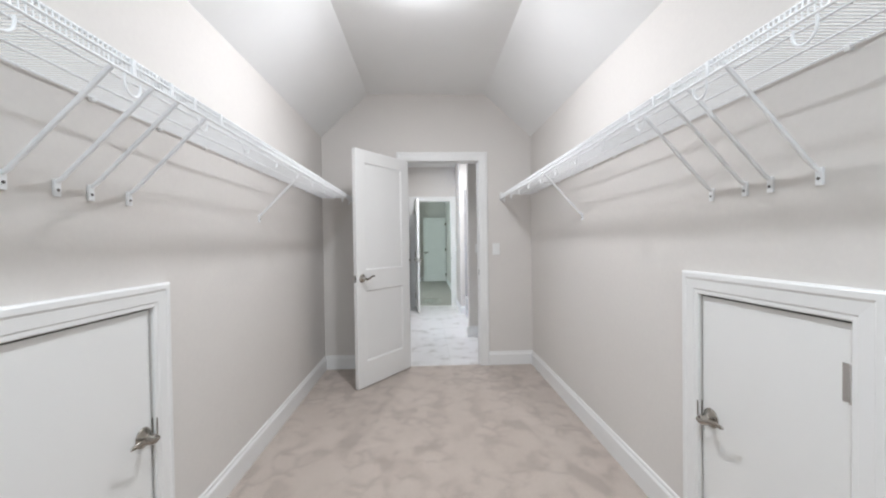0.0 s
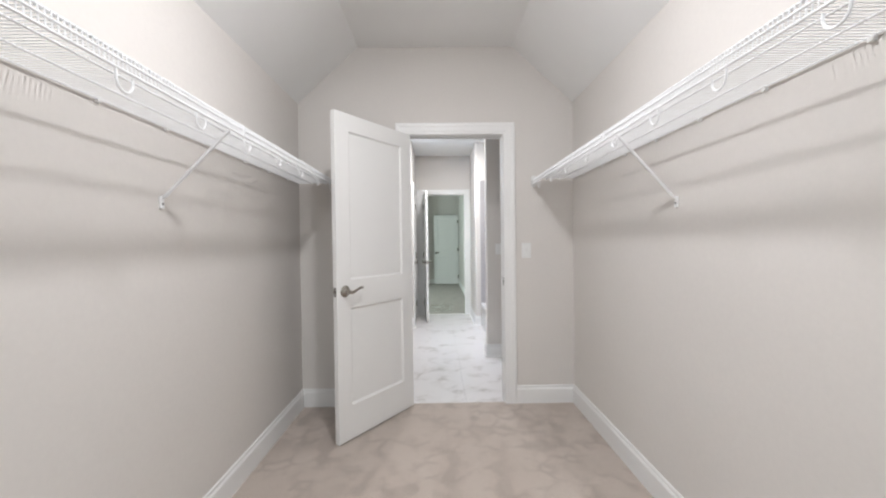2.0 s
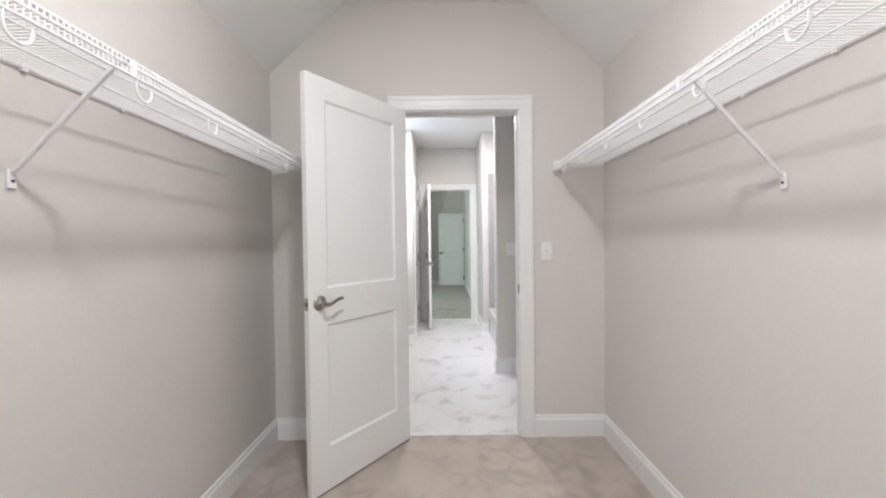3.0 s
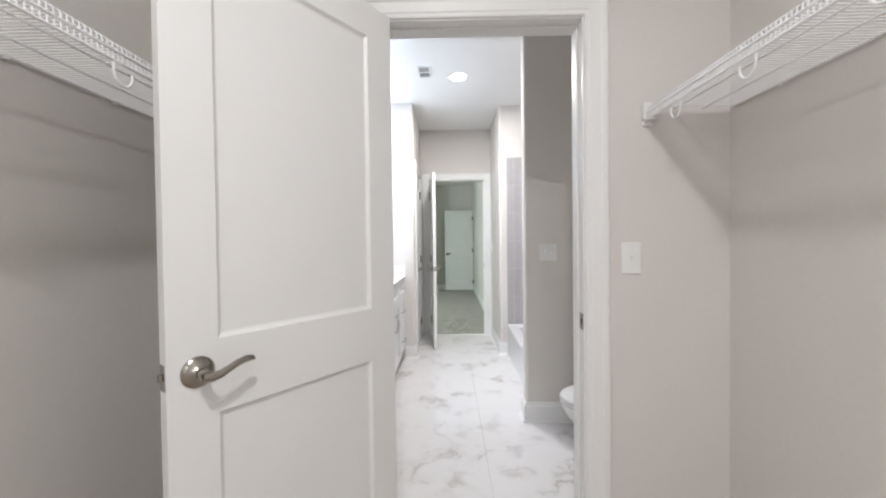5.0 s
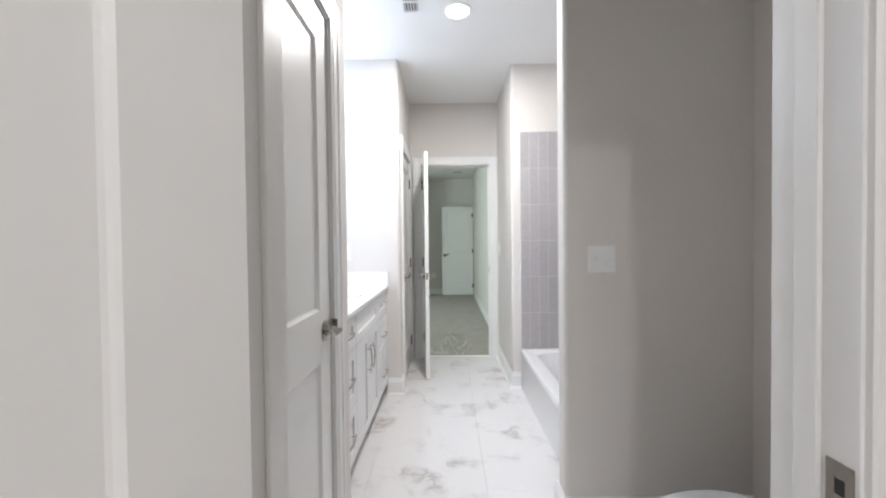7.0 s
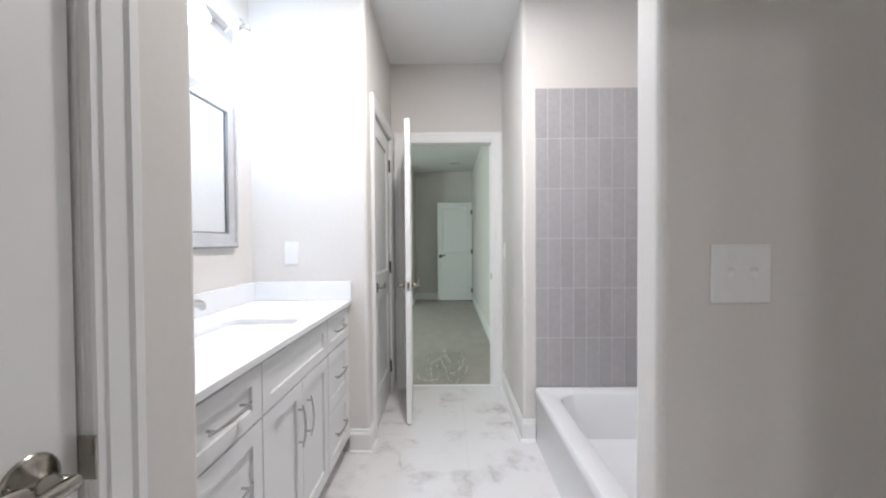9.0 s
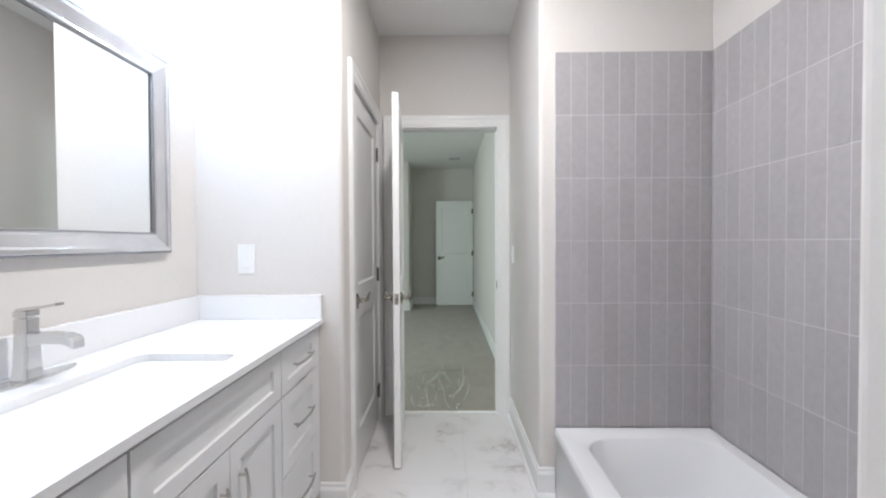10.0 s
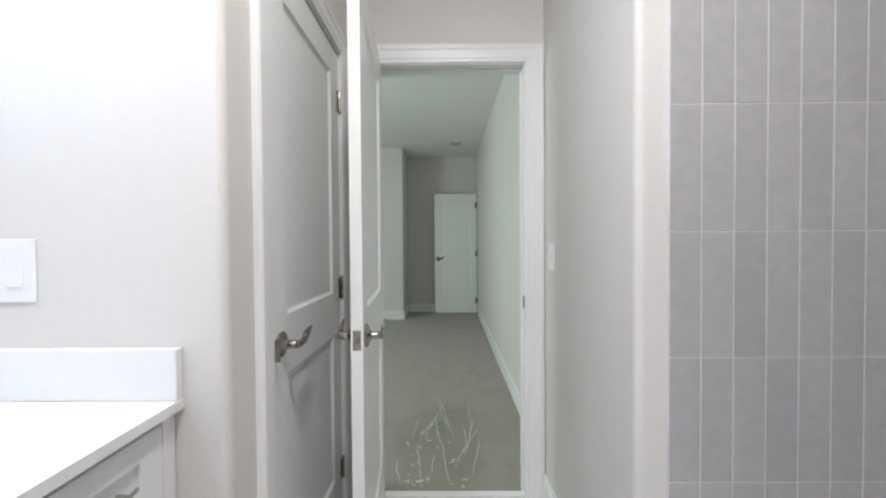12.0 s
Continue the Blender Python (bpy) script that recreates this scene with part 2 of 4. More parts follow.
def wall_tile():
    m = material("grey_ceramic_wall_tile", (0.42, 0.402, 0.41), 0.3, grain=(35, 0.05))
    nt = m.node_tree
    b = nt.nodes["Principled BSDF"]
    old = b.inputs["Base Color"].links[0].from_socket
    info = nt.nodes.new("ShaderNodeObjectInfo")
    r = nt.nodes.new("ShaderNodeMapRange")
    r.inputs[3].default_value, r.inputs[4].default_value = 0.95, 1.05
    nt.links.new(info.outputs["Random"], r.inputs[0])
    mul = nt.nodes.new("ShaderNodeVectorMath")
    mul.operation = "SCALE"
    nt.links.new(old, mul.inputs[0])
    nt.links.new(r.outputs[0], mul.inputs["Scale"])
    nt.links.new(mul.outputs[0], b.inputs["Base Color"])
    return m


TILE = wall_tile()


def film_material():
    m = bpy.data.materials.new("clear_plastic_film")
    m.use_nodes = True
    nt = m.node_tree
    nt.nodes.remove(nt.nodes["Principled BSDF"])
    clear, gloss, mix = nt.nodes.new("ShaderNodeBsdfTransparent"), nt.nodes.new("ShaderNodeBsdfGlossy"), nt.nodes.new("ShaderNodeMixShader")
    gloss.inputs["Roughness"].default_value = 0.08
    clear.inputs[0].default_value = (0.95, 0.96, 0.95, 1)
    mix.inputs[0].default_value = 0.035
    nt.links.new(clear.outputs[0], mix.inputs[1])
    nt.links.new(gloss.outputs[0], mix.inputs[2])
    nt.links.new(mix.outputs[0], nt.nodes["Material Output"].inputs[0])
    return m


FILM = film_material()

# ---------------------------------------------------------------- mesh helpers


def mesh_of(bm, material_, smooth=False):
    bmesh.ops.recalc_face_normals(bm, faces=bm.faces)
    me = bpy.data.meshes.new("mesh")
    bm.to_mesh(me)
    bm.free()
    me.materials.append(material_)
    if smooth:
        for p in me.polygons:
            p.use_smooth = True
        me.set_sharp_from_angle(angle=radians(40))
    return me


def part(name, bm, material_, parent=None, label="", smooth=False, at=None):
    ob = new(name, mesh_of(bm, material_, smooth))
    if parent:
        ob.parent = parent
    if at is not None:
        ob.matrix_basis = at
    return tagged(ob, label) if label else ob


def structure(name, bm, material_, label, category):
    return tagged(part(name, bm, material_), label, category, kind="structure")


def thing(name, m, label, category, group=""):
    ob = new(name)
    ob.empty_display_size = 0.05
    ob.matrix_basis = m
    return tagged(ob, label, category, group)


def box(bm, x0, x1, y0, y1, z0, z1, bevel=0.0, segments=2):
    g = bmesh.ops.create_cube(bm, size=1.0, matrix=Matrix.LocRotScale(((x0 + x1) / 2, (y0 + y1) / 2, (z0 + z1) / 2), None, (abs(x1 - x0), abs(y1 - y0), abs(z1 - z0))))
    if bevel:
        edges = list({e for v in g["verts"] for e in v.link_edges})
        bmesh.ops.bevel(bm, geom=edges, offset=bevel, segments=segments, profile=0.6, affect="EDGES")
    return bm


def boxed(*a, **k):
    return box(bmesh.new(), *a, **k)


def rounded_wall(x0, x1, y0, y1, z0, z1, corners, r=0.02):
    """A wall block whose vertical edges at the given (x, y) corners are bullnosed."""
    bm = boxed(x0, x1, y0, y1, z0, z1)
    edges = [e for e in bm.edges if abs(e.verts[0].co.z - e.verts[1].co.z) > 0.1 and any((e.verts[0].co.xy - Vector(c)).length < 0.002 for c in corners)]
    bmesh.ops.bevel(bm, geom=edges, offset=r, segments=5, profile=0.5, affect="EDGES")
    return bm


def cylinder(bm, m, r, h, r2=None, n=16):
    bmesh.ops.create_cone(bm, cap_ends=True, segments=n, radius1=r, radius2=r if r2 is None else r2, depth=h, matrix=m)
    return bm


def tube(bm, points, radii, n=8, flat=1.0, up=(0, 0, 1)):
    """Sweep a round or flattened section along points."""
    rings = []
    pts = [Vector(p) for p in points]
    for i, p in enumerate(pts):
        d = (pts[min(i + 1, len(pts) - 1)] - pts[max(i - 1, 0)]).normalized()
        side = d.cross(Vector(up))
        side = side.normalized() if side.length > 1e-4 else Vector((1, 0, 0))
        over = side.cross(d).normalized()
        r = radii[i] if isinstance(radii, (list, tuple)) else radii
        rings.append([bm.verts.new(p + side * r * math.cos(a) + over * r * flat * math.sin(a)) for a in [2 * math.pi * k / n for k in range(n)]])
    for a, b in zip(rings, rings[1:]):
        for k in range(n):
            bm.faces.new((a[k], a[(k + 1) % n], b[(k + 1) % n], b[k]))
    bm.faces.new(rings[0])
    bm.faces.new(rings[-1][::-1])
    return bm


def loft(bm, rings, cap0=True, cap1=True):
    made = [[bm.verts.new(p) for p in ring] for ring in rings]
    n = len(made[0])
    for a, b in zip(made, made[1:]):
        for k in range(n):
            bm.faces.new((a[k], a[(k + 1) % n], b[(k + 1) % n], b[k]))
    if cap0:
        bm.faces.new(made[0][::-1])
    if cap1:
        bm.faces.new(made[-1])
    return bm


def round_rect(x0, x1, y0, y1, z, r, n=6):
    pts = []
    for cx, cy, a0 in ((x1 - r, y1 - r, 0), (x0 + r, y1 - r, 90), (x0 + r, y0 + r, 180), (x1 - r, y0 + r, 270)):
        for k in range(n + 1):
            a = radians(a0 + 90 * k / n)
            pts.append((cx + r * math.cos(a), cy + r * math.sin(a), z))
    return pts


def lathe(bm, profile, centre, n=24, axis="z"):
    rings = []
    for r, h in profile:
        rings.append([(centre[0] + r * math.cos(2 * math.pi * k / n), centre[1] + r * math.sin(2 * math.pi * k / n), centre[2] + h) for k in range(n)])
    return loft(bm, rings)

# ---------------------------------------------------------------- floors and ceilings
structure("floor_closet", boxed(CL - T, CR + T, CB - T, CF + 0.02, -0.10, 0.0), CARPET, "beige cut-pile carpet with footprints in the closet", "floor")
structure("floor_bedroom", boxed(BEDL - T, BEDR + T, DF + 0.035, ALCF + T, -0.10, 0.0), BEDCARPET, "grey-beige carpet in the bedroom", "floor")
floor_bath = structure("floor_bathroom", boxed(-1.3, 1.7, CF + 0.02, DF + 0.035, -0.10, -0.006), GROUT, "white marble-look tile floor in the bathroom", "floor")

bm = bmesh.new()
KNEE, FLAT0, FLAT1 = 2.285, -0.47, 0.69
section = [(CL - T, KNEE), (CL, KNEE), (FLAT0, CEIL), (FLAT1, CEIL), (CR, KNEE), (CR + T, KNEE), (CR + T, CEIL + 0.15), (CL - T, CEIL + 0.15)]
loft(bm, [[(x, CB - T, z) for x, z in section], [(x, CF, z) for x, z in section]])
structure("ceiling_closet", bm, CEILING, "white vaulted closet ceiling with sloped sides", "ceiling")
structure("ceiling_bathroom", boxed(-1.3, 1.7, CF + T, DF, CEIL, CEIL + 0.12), CEILING, "flat white bathroom ceiling", "ceiling")
structure("ceiling_bedroom", boxed(BEDL - T, BEDR + T, DF + T, ALCF + T, CEIL, CEIL + 0.12), CEILING, "flat white bedroom ceiling", "ceiling")

# ---------------------------------------------------------------- walls
TOP = CEIL


def wall_with_hole(along, a0, a1, f0, f1, z1, h0, h1, hz, z_low=0.0):
    """A wall along x or y from a0 to a1, between the faces f0 and f1, with one opening h0..h1 from z_low up to hz."""
    bm = bmesh.new()
    for u0, u1, lo, hi in ((a0, h0, 0, z1), (h1, a1, 0, z1), (h0, h1, hz, z1)) + (((h0, h1, 0, z_low),) if z_low else ()):
        if along == "x":
            box(bm, u0, u1, f0, f1, lo, hi)
        else:
            box(bm, f0, f1, u0, u1, lo, hi)
    return bm


AC0, AC1, ACH, ACHL = 1.355, 1.905, 1.025, 1.014       # attic access doors: span along the wall, height
structure("wall_closet_left", wall_with_hole("y", CB, CF, CL - T, CL, KNEE, AC0, AC1, ACHL), WALL, "greige painted closet knee wall", "wall")
structure("wall_closet_right", wall_with_hole("y", CB, CF, CR, CR + T, KNEE, AC0, AC1, ACH), WALL, "greige painted closet knee wall", "wall")
structure("wall_closet_back", boxed(CL - T, CR + T, CB - T, CB, 0, TOP + 0.1), WALL, "greige painted closet end wall", "wall")
structure("wall_closet_bath", wall_with_hole("x", -1.3, 1.7, CF, BN, TOP + 0.12, *D1, HEAD), WALL, "greige wall with the closet doorway", "wall")
W0, W1 = 4.55, 5.265                      # door before the vanity
structure("wall_bath_side", wall_with_hole("y", BN, NIBY - T, NIBX - T, NIBX, TOP, W0, W1, HEAD), WALL, "greige wall with a closed door", "wall")
structure("wall_bath_nib", rounded_wall(-1.3, NIBX, NIBY - T, NIBY, 0, TOP, [(NIBX, NIBY)]), WALL, "greige wall end with rounded corner beside the vanity", "wall")
structure("wall_bath_left", boxed(BL - T, BL, NIBY, LINY, 0, TOP), WALL, "greige wall behind the vanity", "wall")
structure("wall_bath_closet_back", boxed(-1.3, -1.2, BN, NIBY - T, 0, TOP), WALL, "plain wall behind the closed door", "wall")
structure("wall_linen_nib", rounded_wall(-1.3, LINX, LINY, LINY + T, 0, TOP, [(LINX, LINY)]), WALL, "greige wall end with rounded corner and rocker switch", "wall")
L0, L1 = 7.165, 7.865                     # linen closet door
structure("wall_linen", wall_with_hole("y", LINY + T, DF, LINX - T, LINX, TOP, L0, L1, HEAD), WALL, "greige wall with the linen closet door", "wall")
structure("wall_linen_back", boxed(-1.3, -1.2, LINY + T, DF, 0, TOP), WALL, "plain wall behind the linen door", "wall")
structure("wall_bath_bedroom", wall_with_hole("x", BEDL - T, 1.7, DF, DF + T, TOP + 0.12, *D2, HEAD), WALL, "greige wall with the bedroom doorway", "wall")
structure("wall_toilet", boxed(1.43, 1.70, BN, PARY0, 0, TOP), WALL, "greige wall behind the toilet", "wall")
structure("wall_partition", rounded_wall(PARX, 1.70, PARY0, PARY1, 0, TOP, [(PARX, PARY0), (PARX, PARY1)]), WALL, "greige partition with rounded end between toilet and tub", "wall")
structure("wall_tub_back", boxed(TUBX1 + 0.012, 1.70, PARY1, TUBY1 + 0.012, 0, TOP), WALL, "greige wall above the tub tile", "wall")
structure("wall_tub_end", rounded_wall(HALLX, 1.70, TUBY1 + 0.012, TUBY1 + T, 0, TOP, [(HALLX, TUBY1 + 0.012)]), WALL, "greige wall end with rounded corner at the tub", "wall")
structure("wall_hall_right", boxed(HALLX, HALLX + T, TUBY1 + T, DF, 0, TOP), WALL, "greige wall beside the bedroom door", "wall")
structure("wall_bedroom_right", boxed(BEDR, BEDR + T, DF + T, ALCF, 0, TOP), WALL, "greige bedroom wall in daylight", "wall")
structure("wall_alcove_end", boxed(ALCX - T, BEDR + T, ALCF, ALCF + T, 0, TOP), WALL, "greige wall at the end of the bedroom alcove", "wall")
structure("wall_alcove_left", rounded_wall(ALCX - T, ALCX, BEDF, ALCF, 0, TOP, [(ALCX, BEDF)]), WALL, "greige alcove side wall", "wall")
structure("wall_bedroom_far", boxed(BEDL - T, ALCX - T, BEDF, BEDF + T, 0, TOP), WALL, "greige far bedroom wall", "wall")
structure("wall_bedroom_left", wall_with_hole("y", DF + T, BEDF, BEDL - T, BEDL, TOP, 8.4, 9.8, 2.2, 0.9), WALL, "greige bedroom wall with a window", "wall")

# window that lights the bedroom
window = tagged(new("window_1"), "white framed bedroom window", "window", kind="structure")
window.matrix_basis = Matrix.Translation((BEDL - T, 8.4, 0.9))
for name, a in (("frame_side", (0.02, 0.08, 0, 0.05, 0, 1.3)), ("frame_side", (0.02, 0.08, 1.35, 1.40, 0, 1.3)),
                ("frame_rail", (0.02, 0.08, 0.05, 1.35, 0, 0.05)), ("frame_rail", (0.02, 0.08, 0.05, 1.35, 1.25, 1.30)), ("mullion", (0.02, 0.08, 0.675, 0.725, 0.05, 1.25))):
    part(name, boxed(*a, bevel=0.004), TRIM, window)

# panels that close the attic access doorways
structure("wall_attic_left", boxed(CL - T - 0.05, CL - T, AC0 - 0.1, AC1 + 0.1, 0, 1.2), DARK, "dark attic space behind the access door", "wall")
structure("wall_attic_right", boxed(CR + T, CR + T + 0.05, AC0 - 0.1, AC1 + 0.1, 0, 1.2), DARK, "dark attic space behind the access door", "wall")

# ---------------------------------------------------------------- trim
BASE_PROFILE = [(0, 0), (0.015, 0), (0.015, 0.105), (0.012, 0.113), (0.008, 0.118), (0.008, 0.130), (0.004, 0.136), (0, 0.136)]


SHOE_PROFILE = [(0, 0), (0.027, 0), (0.0265, 0.006), (0.0235, 0.012), (0.0185, 0.0165), (0.015, 0.018)] + BASE_PROFILE[2:]


def baseboard(p, q, inward, mitre0=0.0, mitre1=0.0, shoe=False):
    """Moulded board from p to q; inward: the direction into the room; mitres lengthen (+) or shorten (-) the outer face at each end."""
    p, q, n = Vector((*p, 0)), Vector((*q, 0)), Vector((*inward, 0))
    d = (q - p).normalized()
    bm = bmesh.new()
    rings = []
    for end, m in ((p, -mitre0), (q, mitre1)):
        rings.append([end + n * (w + 0.0005) + d * (m * w) + Vector((0, 0, z)) for w, z in (SHOE_PROFILE if shoe else BASE_PROFILE)])
    loft(bm, rings)
    structure("baseboard", bm, TRIM, "white moulded baseboard along the wall", "baseboard")


CASING = 0.085
CASE_PROFILE = [(0.0, 0.0), (0.0, 0.009), (0.004, 0.012), (0.016, 0.012), (0.020, 0.015), (0.055, 0.017), (0.062, 0.021), (0.078, 0.021), (0.085, 0.016), (0.085, 0.0)]


def casing(along, u0, u1, height, face, out, name="door_casing", label="white moulded door casing"):
    """Mitred casing round an opening u0..u1 on the wall face; out: +1 or -1 along the face's axis."""
    r = -0.004
    bm = bmesh.new()
    rings = []
    for corner in range(4):
        ring = []
        for s, w in CASE_PROFILE:
            u = (u0 - r - s) if corner in (0, 1) else (u1 + r + s)
            z = 0.0 if corner in (0, 3) else height + r + s
            f = face + out * (w + 0.0005)
            ring.append((u, f, z) if along == "x" else (f, u, z))
        rings.append(ring)
    loft(bm, rings)
    return structure(name, bm, TRIM, label, "trim")


def jamb(along, u0, u1, height, f0, f1, stop, side=1):
    """Lining of a doorway with its stop strip; f0..f1 the wall's faces; stop: where the strip begins."""
    bm = bmesh.new()
    j = 0.009
    for a0, a1, z0, z1 in ((u0, u0 + j, 0, height), (u1 - j, u1, 0, height), (u0 + j, u1 - j, height - j, height)):
        box(bm, a0, a1, f0 - 0.001, f1 + 0.001, z0, z1) if along == "x" else box(bm, f0 - 0.001, f1 + 0.001, a0, a1, z0, z1)
    s0, s1 = sorted((stop, stop + side * 0.034))
    for a0, a1, z0, z1 in ((u0 + j, u0 + j + 0.008, 0, height - j), (u1 - j - 0.008, u1 - j, 0, height - j), (u0 + j + 0.008, u1 - j - 0.008, height - j - 0.008, height - j)):
        box(bm, a0, a1, s0, s1, z0, z1, bevel=0.002) if along == "x" else box(bm, s0, s1, a0, a1, z0, z1, bevel=0.002)
    return structure("door_jamb", bm, TRIM, "white painted door jamb with stop", "trim")


jamb("x", *D1, HEAD, CF, BN, CF + 0.045)
casing("x", *D1, HEAD, CF, -1)
casing("x", *D1, HEAD, BN, 1)
jamb("x", *D2, HEAD, DF, DF + T, DF + 0.045)
casing("x", *D2, HEAD, DF, -1)
casing("x", *D2, HEAD, DF + T, 1)
jamb("y", W0, W1, HEAD, NIBX - T, NIBX, NIBX - 0.045, -1)
casing("y", W0, W1, HEAD, NIBX, 1)
jamb("y", L0, L1, HEAD, LINX - T, LINX, LINX - 0.045, -1)
casing("y", L0, L1, HEAD, LINX, 1)
casing("y", AC0, AC1, ACH, CR, -1, label="white moulded casing of the access door")
casing("y", AC0, AC1, ACHL, CL, 1, label="white moulded casing of the access door")

C = CASING - 0.0035
baseboard((CL, AC1 + C), (CL, CF), (1, 0), 0, -1)
baseboard((CL, CB), (CL, AC0 - C), (1, 0), -1, 0)
baseboard((CR, AC1 + C), (CR, CF), (-1, 0), 0, -1)
baseboard((CR, CB), (CR, AC0 - C), (-1, 0), -1, 0)
baseboard((CL, CF), (D1[0] - C, CF), (0, -1), -1, 0)
baseboard((D1[1] + C, CF), (CR, CF), (0, -1), 0, -1)
baseboard((CL, CB), (CR, CB), (0, 1), -1, -1)
baseboard((D1[1] + C, BN), (1.43, BN), (0, 1), 0, -1, shoe=True)
baseboard((1.43, BN), (1.43, PARY0), (-1, 0), -1, -1, shoe=True)
baseboard((PARX, PARY0), (1.43, PARY0), (0, -1), 1, -1, shoe=True)
baseboard((PARX, PARY0), (PARX, PARY1), (-1, 0), 1, 1, shoe=True)
baseboard((PARX, PARY1), (TUBX0 - 0.002, PARY1), (0, 1), 1, 0, shoe=True)
baseboard((HALLX, TUBY1 + 0.012), (TUBX0 - 0.002, TUBY1 + 0.012), (0, -1), 1, 0, shoe=True)
baseboard((HALLX, TUBY1 + 0.012), (HALLX, DF), (-1, 0), 1, 0, shoe=True)
baseboard((-0.36, LINY), (LINX, LINY), (0, -1), 0, 1, shoe=True)
baseboard((LINX, LINY), (LINX, L0 - C), (1, 0), 1, 0, shoe=True)
baseboard((NIBX, W1 + C), (NIBX, NIBY), (1, 0), 0, 1, shoe=True)
baseboard((-0.36, NIBY), (NIBX, NIBY), (0, 1), 0, 1, shoe=True)
baseboard((BEDR, DF + T), (BEDR, 12.6), (-1, 0), 0, 0)
baseboard((D2[1] + C, DF + T), (BEDR, DF + T), (0, 1), 0, -1)
baseboard((ALCX, ALCF), (BEDR, ALCF), (0, -1), -1, -1)
baseboard((ALCX, BEDF), (ALCX, ALCF), (1, 0), 1, -1)
baseboard((BEDL, BEDF), (ALCX, BEDF), (0, -1), -1, 1)
structure("door_threshold", boxed(D2[0], D2[1], DF + 0.02, DF + 0.05, -0.004, 0.005, bevel=0.002), TRIM, "pale strip where tile meets carpet", "threshold")

# ---------------------------------------------------------------- doors


def bar(bm, x0, x1, y0, y1, z0, z1):
    return box(bm, x0, x1, y0, y1, z0, z1)


def lever(parent, m, style, hand=1):
    """A lever set on one face of a door: rose and lever. Local +y out of the door, +x along the lever."""
    h = new("door_handle", mesh_of(lathe_y([(0.036, 0.0), (0.0365, 0.003), (0.0345, 0.006), (0.026, 0.010), (0.0165, 0.015), (0.012, 0.020), (0.0115, 0.046), (0.010, 0.048)]), NICKEL, True))
    h.parent, h.matrix_basis = parent, m
    tagged(h, "brushed nickel lever handle")
    bm = bmesh.new()
    if style == "wave":
        path = [(-0.008, 0.050, -0.002), (0.010, 0.052, -0.005), (0.028, 0.053, -0.002), (0.048, 0.054, 0.007), (0.068, 0.053, 0.015), (0.088, 0.050, 0.018), (0.104, 0.045, 0.015), (0.112, 0.042, 0.011)]
        radii = [0.009, 0.0105, 0.010, 0.0085, 0.0085, 0.0085, 0.0075, 0.003]
        tube(bm, path, radii, 10, 0.62, (0, 1, 0))
    else:
        # round bar that flares into a raised blade with a slanted tip
        rings = []
        for x, lo, hi, w in ((-0.011, -0.008, 0.008, 0.007), (-0.008, -0.010, 0.010, 0.009), (0.034, -0.0095, 0.0095, 0.009), (0.042, -0.010, 0.013, 0.0085), (0.046, -0.010, 0.027, 0.007), (0.062, -0.008, 0.031, 0.006), (0.082, 0.006, 0.033, 0.005), (0.100, 0.026, 0.0335, 0.004), (0.103, 0.031, 0.0335, 0.003)):
            mid, half = (lo + hi) / 2, (hi - lo) / 2
            rings.append([(x, 0.050 + w * math.cos(math.tau * k / 12), mid + half * math.sin(math.tau * k / 12)) for k in range(12)])
        loft(bm, rings)
    if hand < 0:
        bmesh.ops.scale(bm, vec=(-1, 1, 1), verts=bm.verts)
    part("lever", bm, NICKEL, h, smooth=True)
    return h


def lathe_y(profile, n=24):
    bm = bmesh.new()
    loft(bm, [[(r * math.cos(2 * math.pi * k / n), h, r * math.sin(2 * math.pi * k / n)) for k in range(n)] for r, h in profile])
    return bm


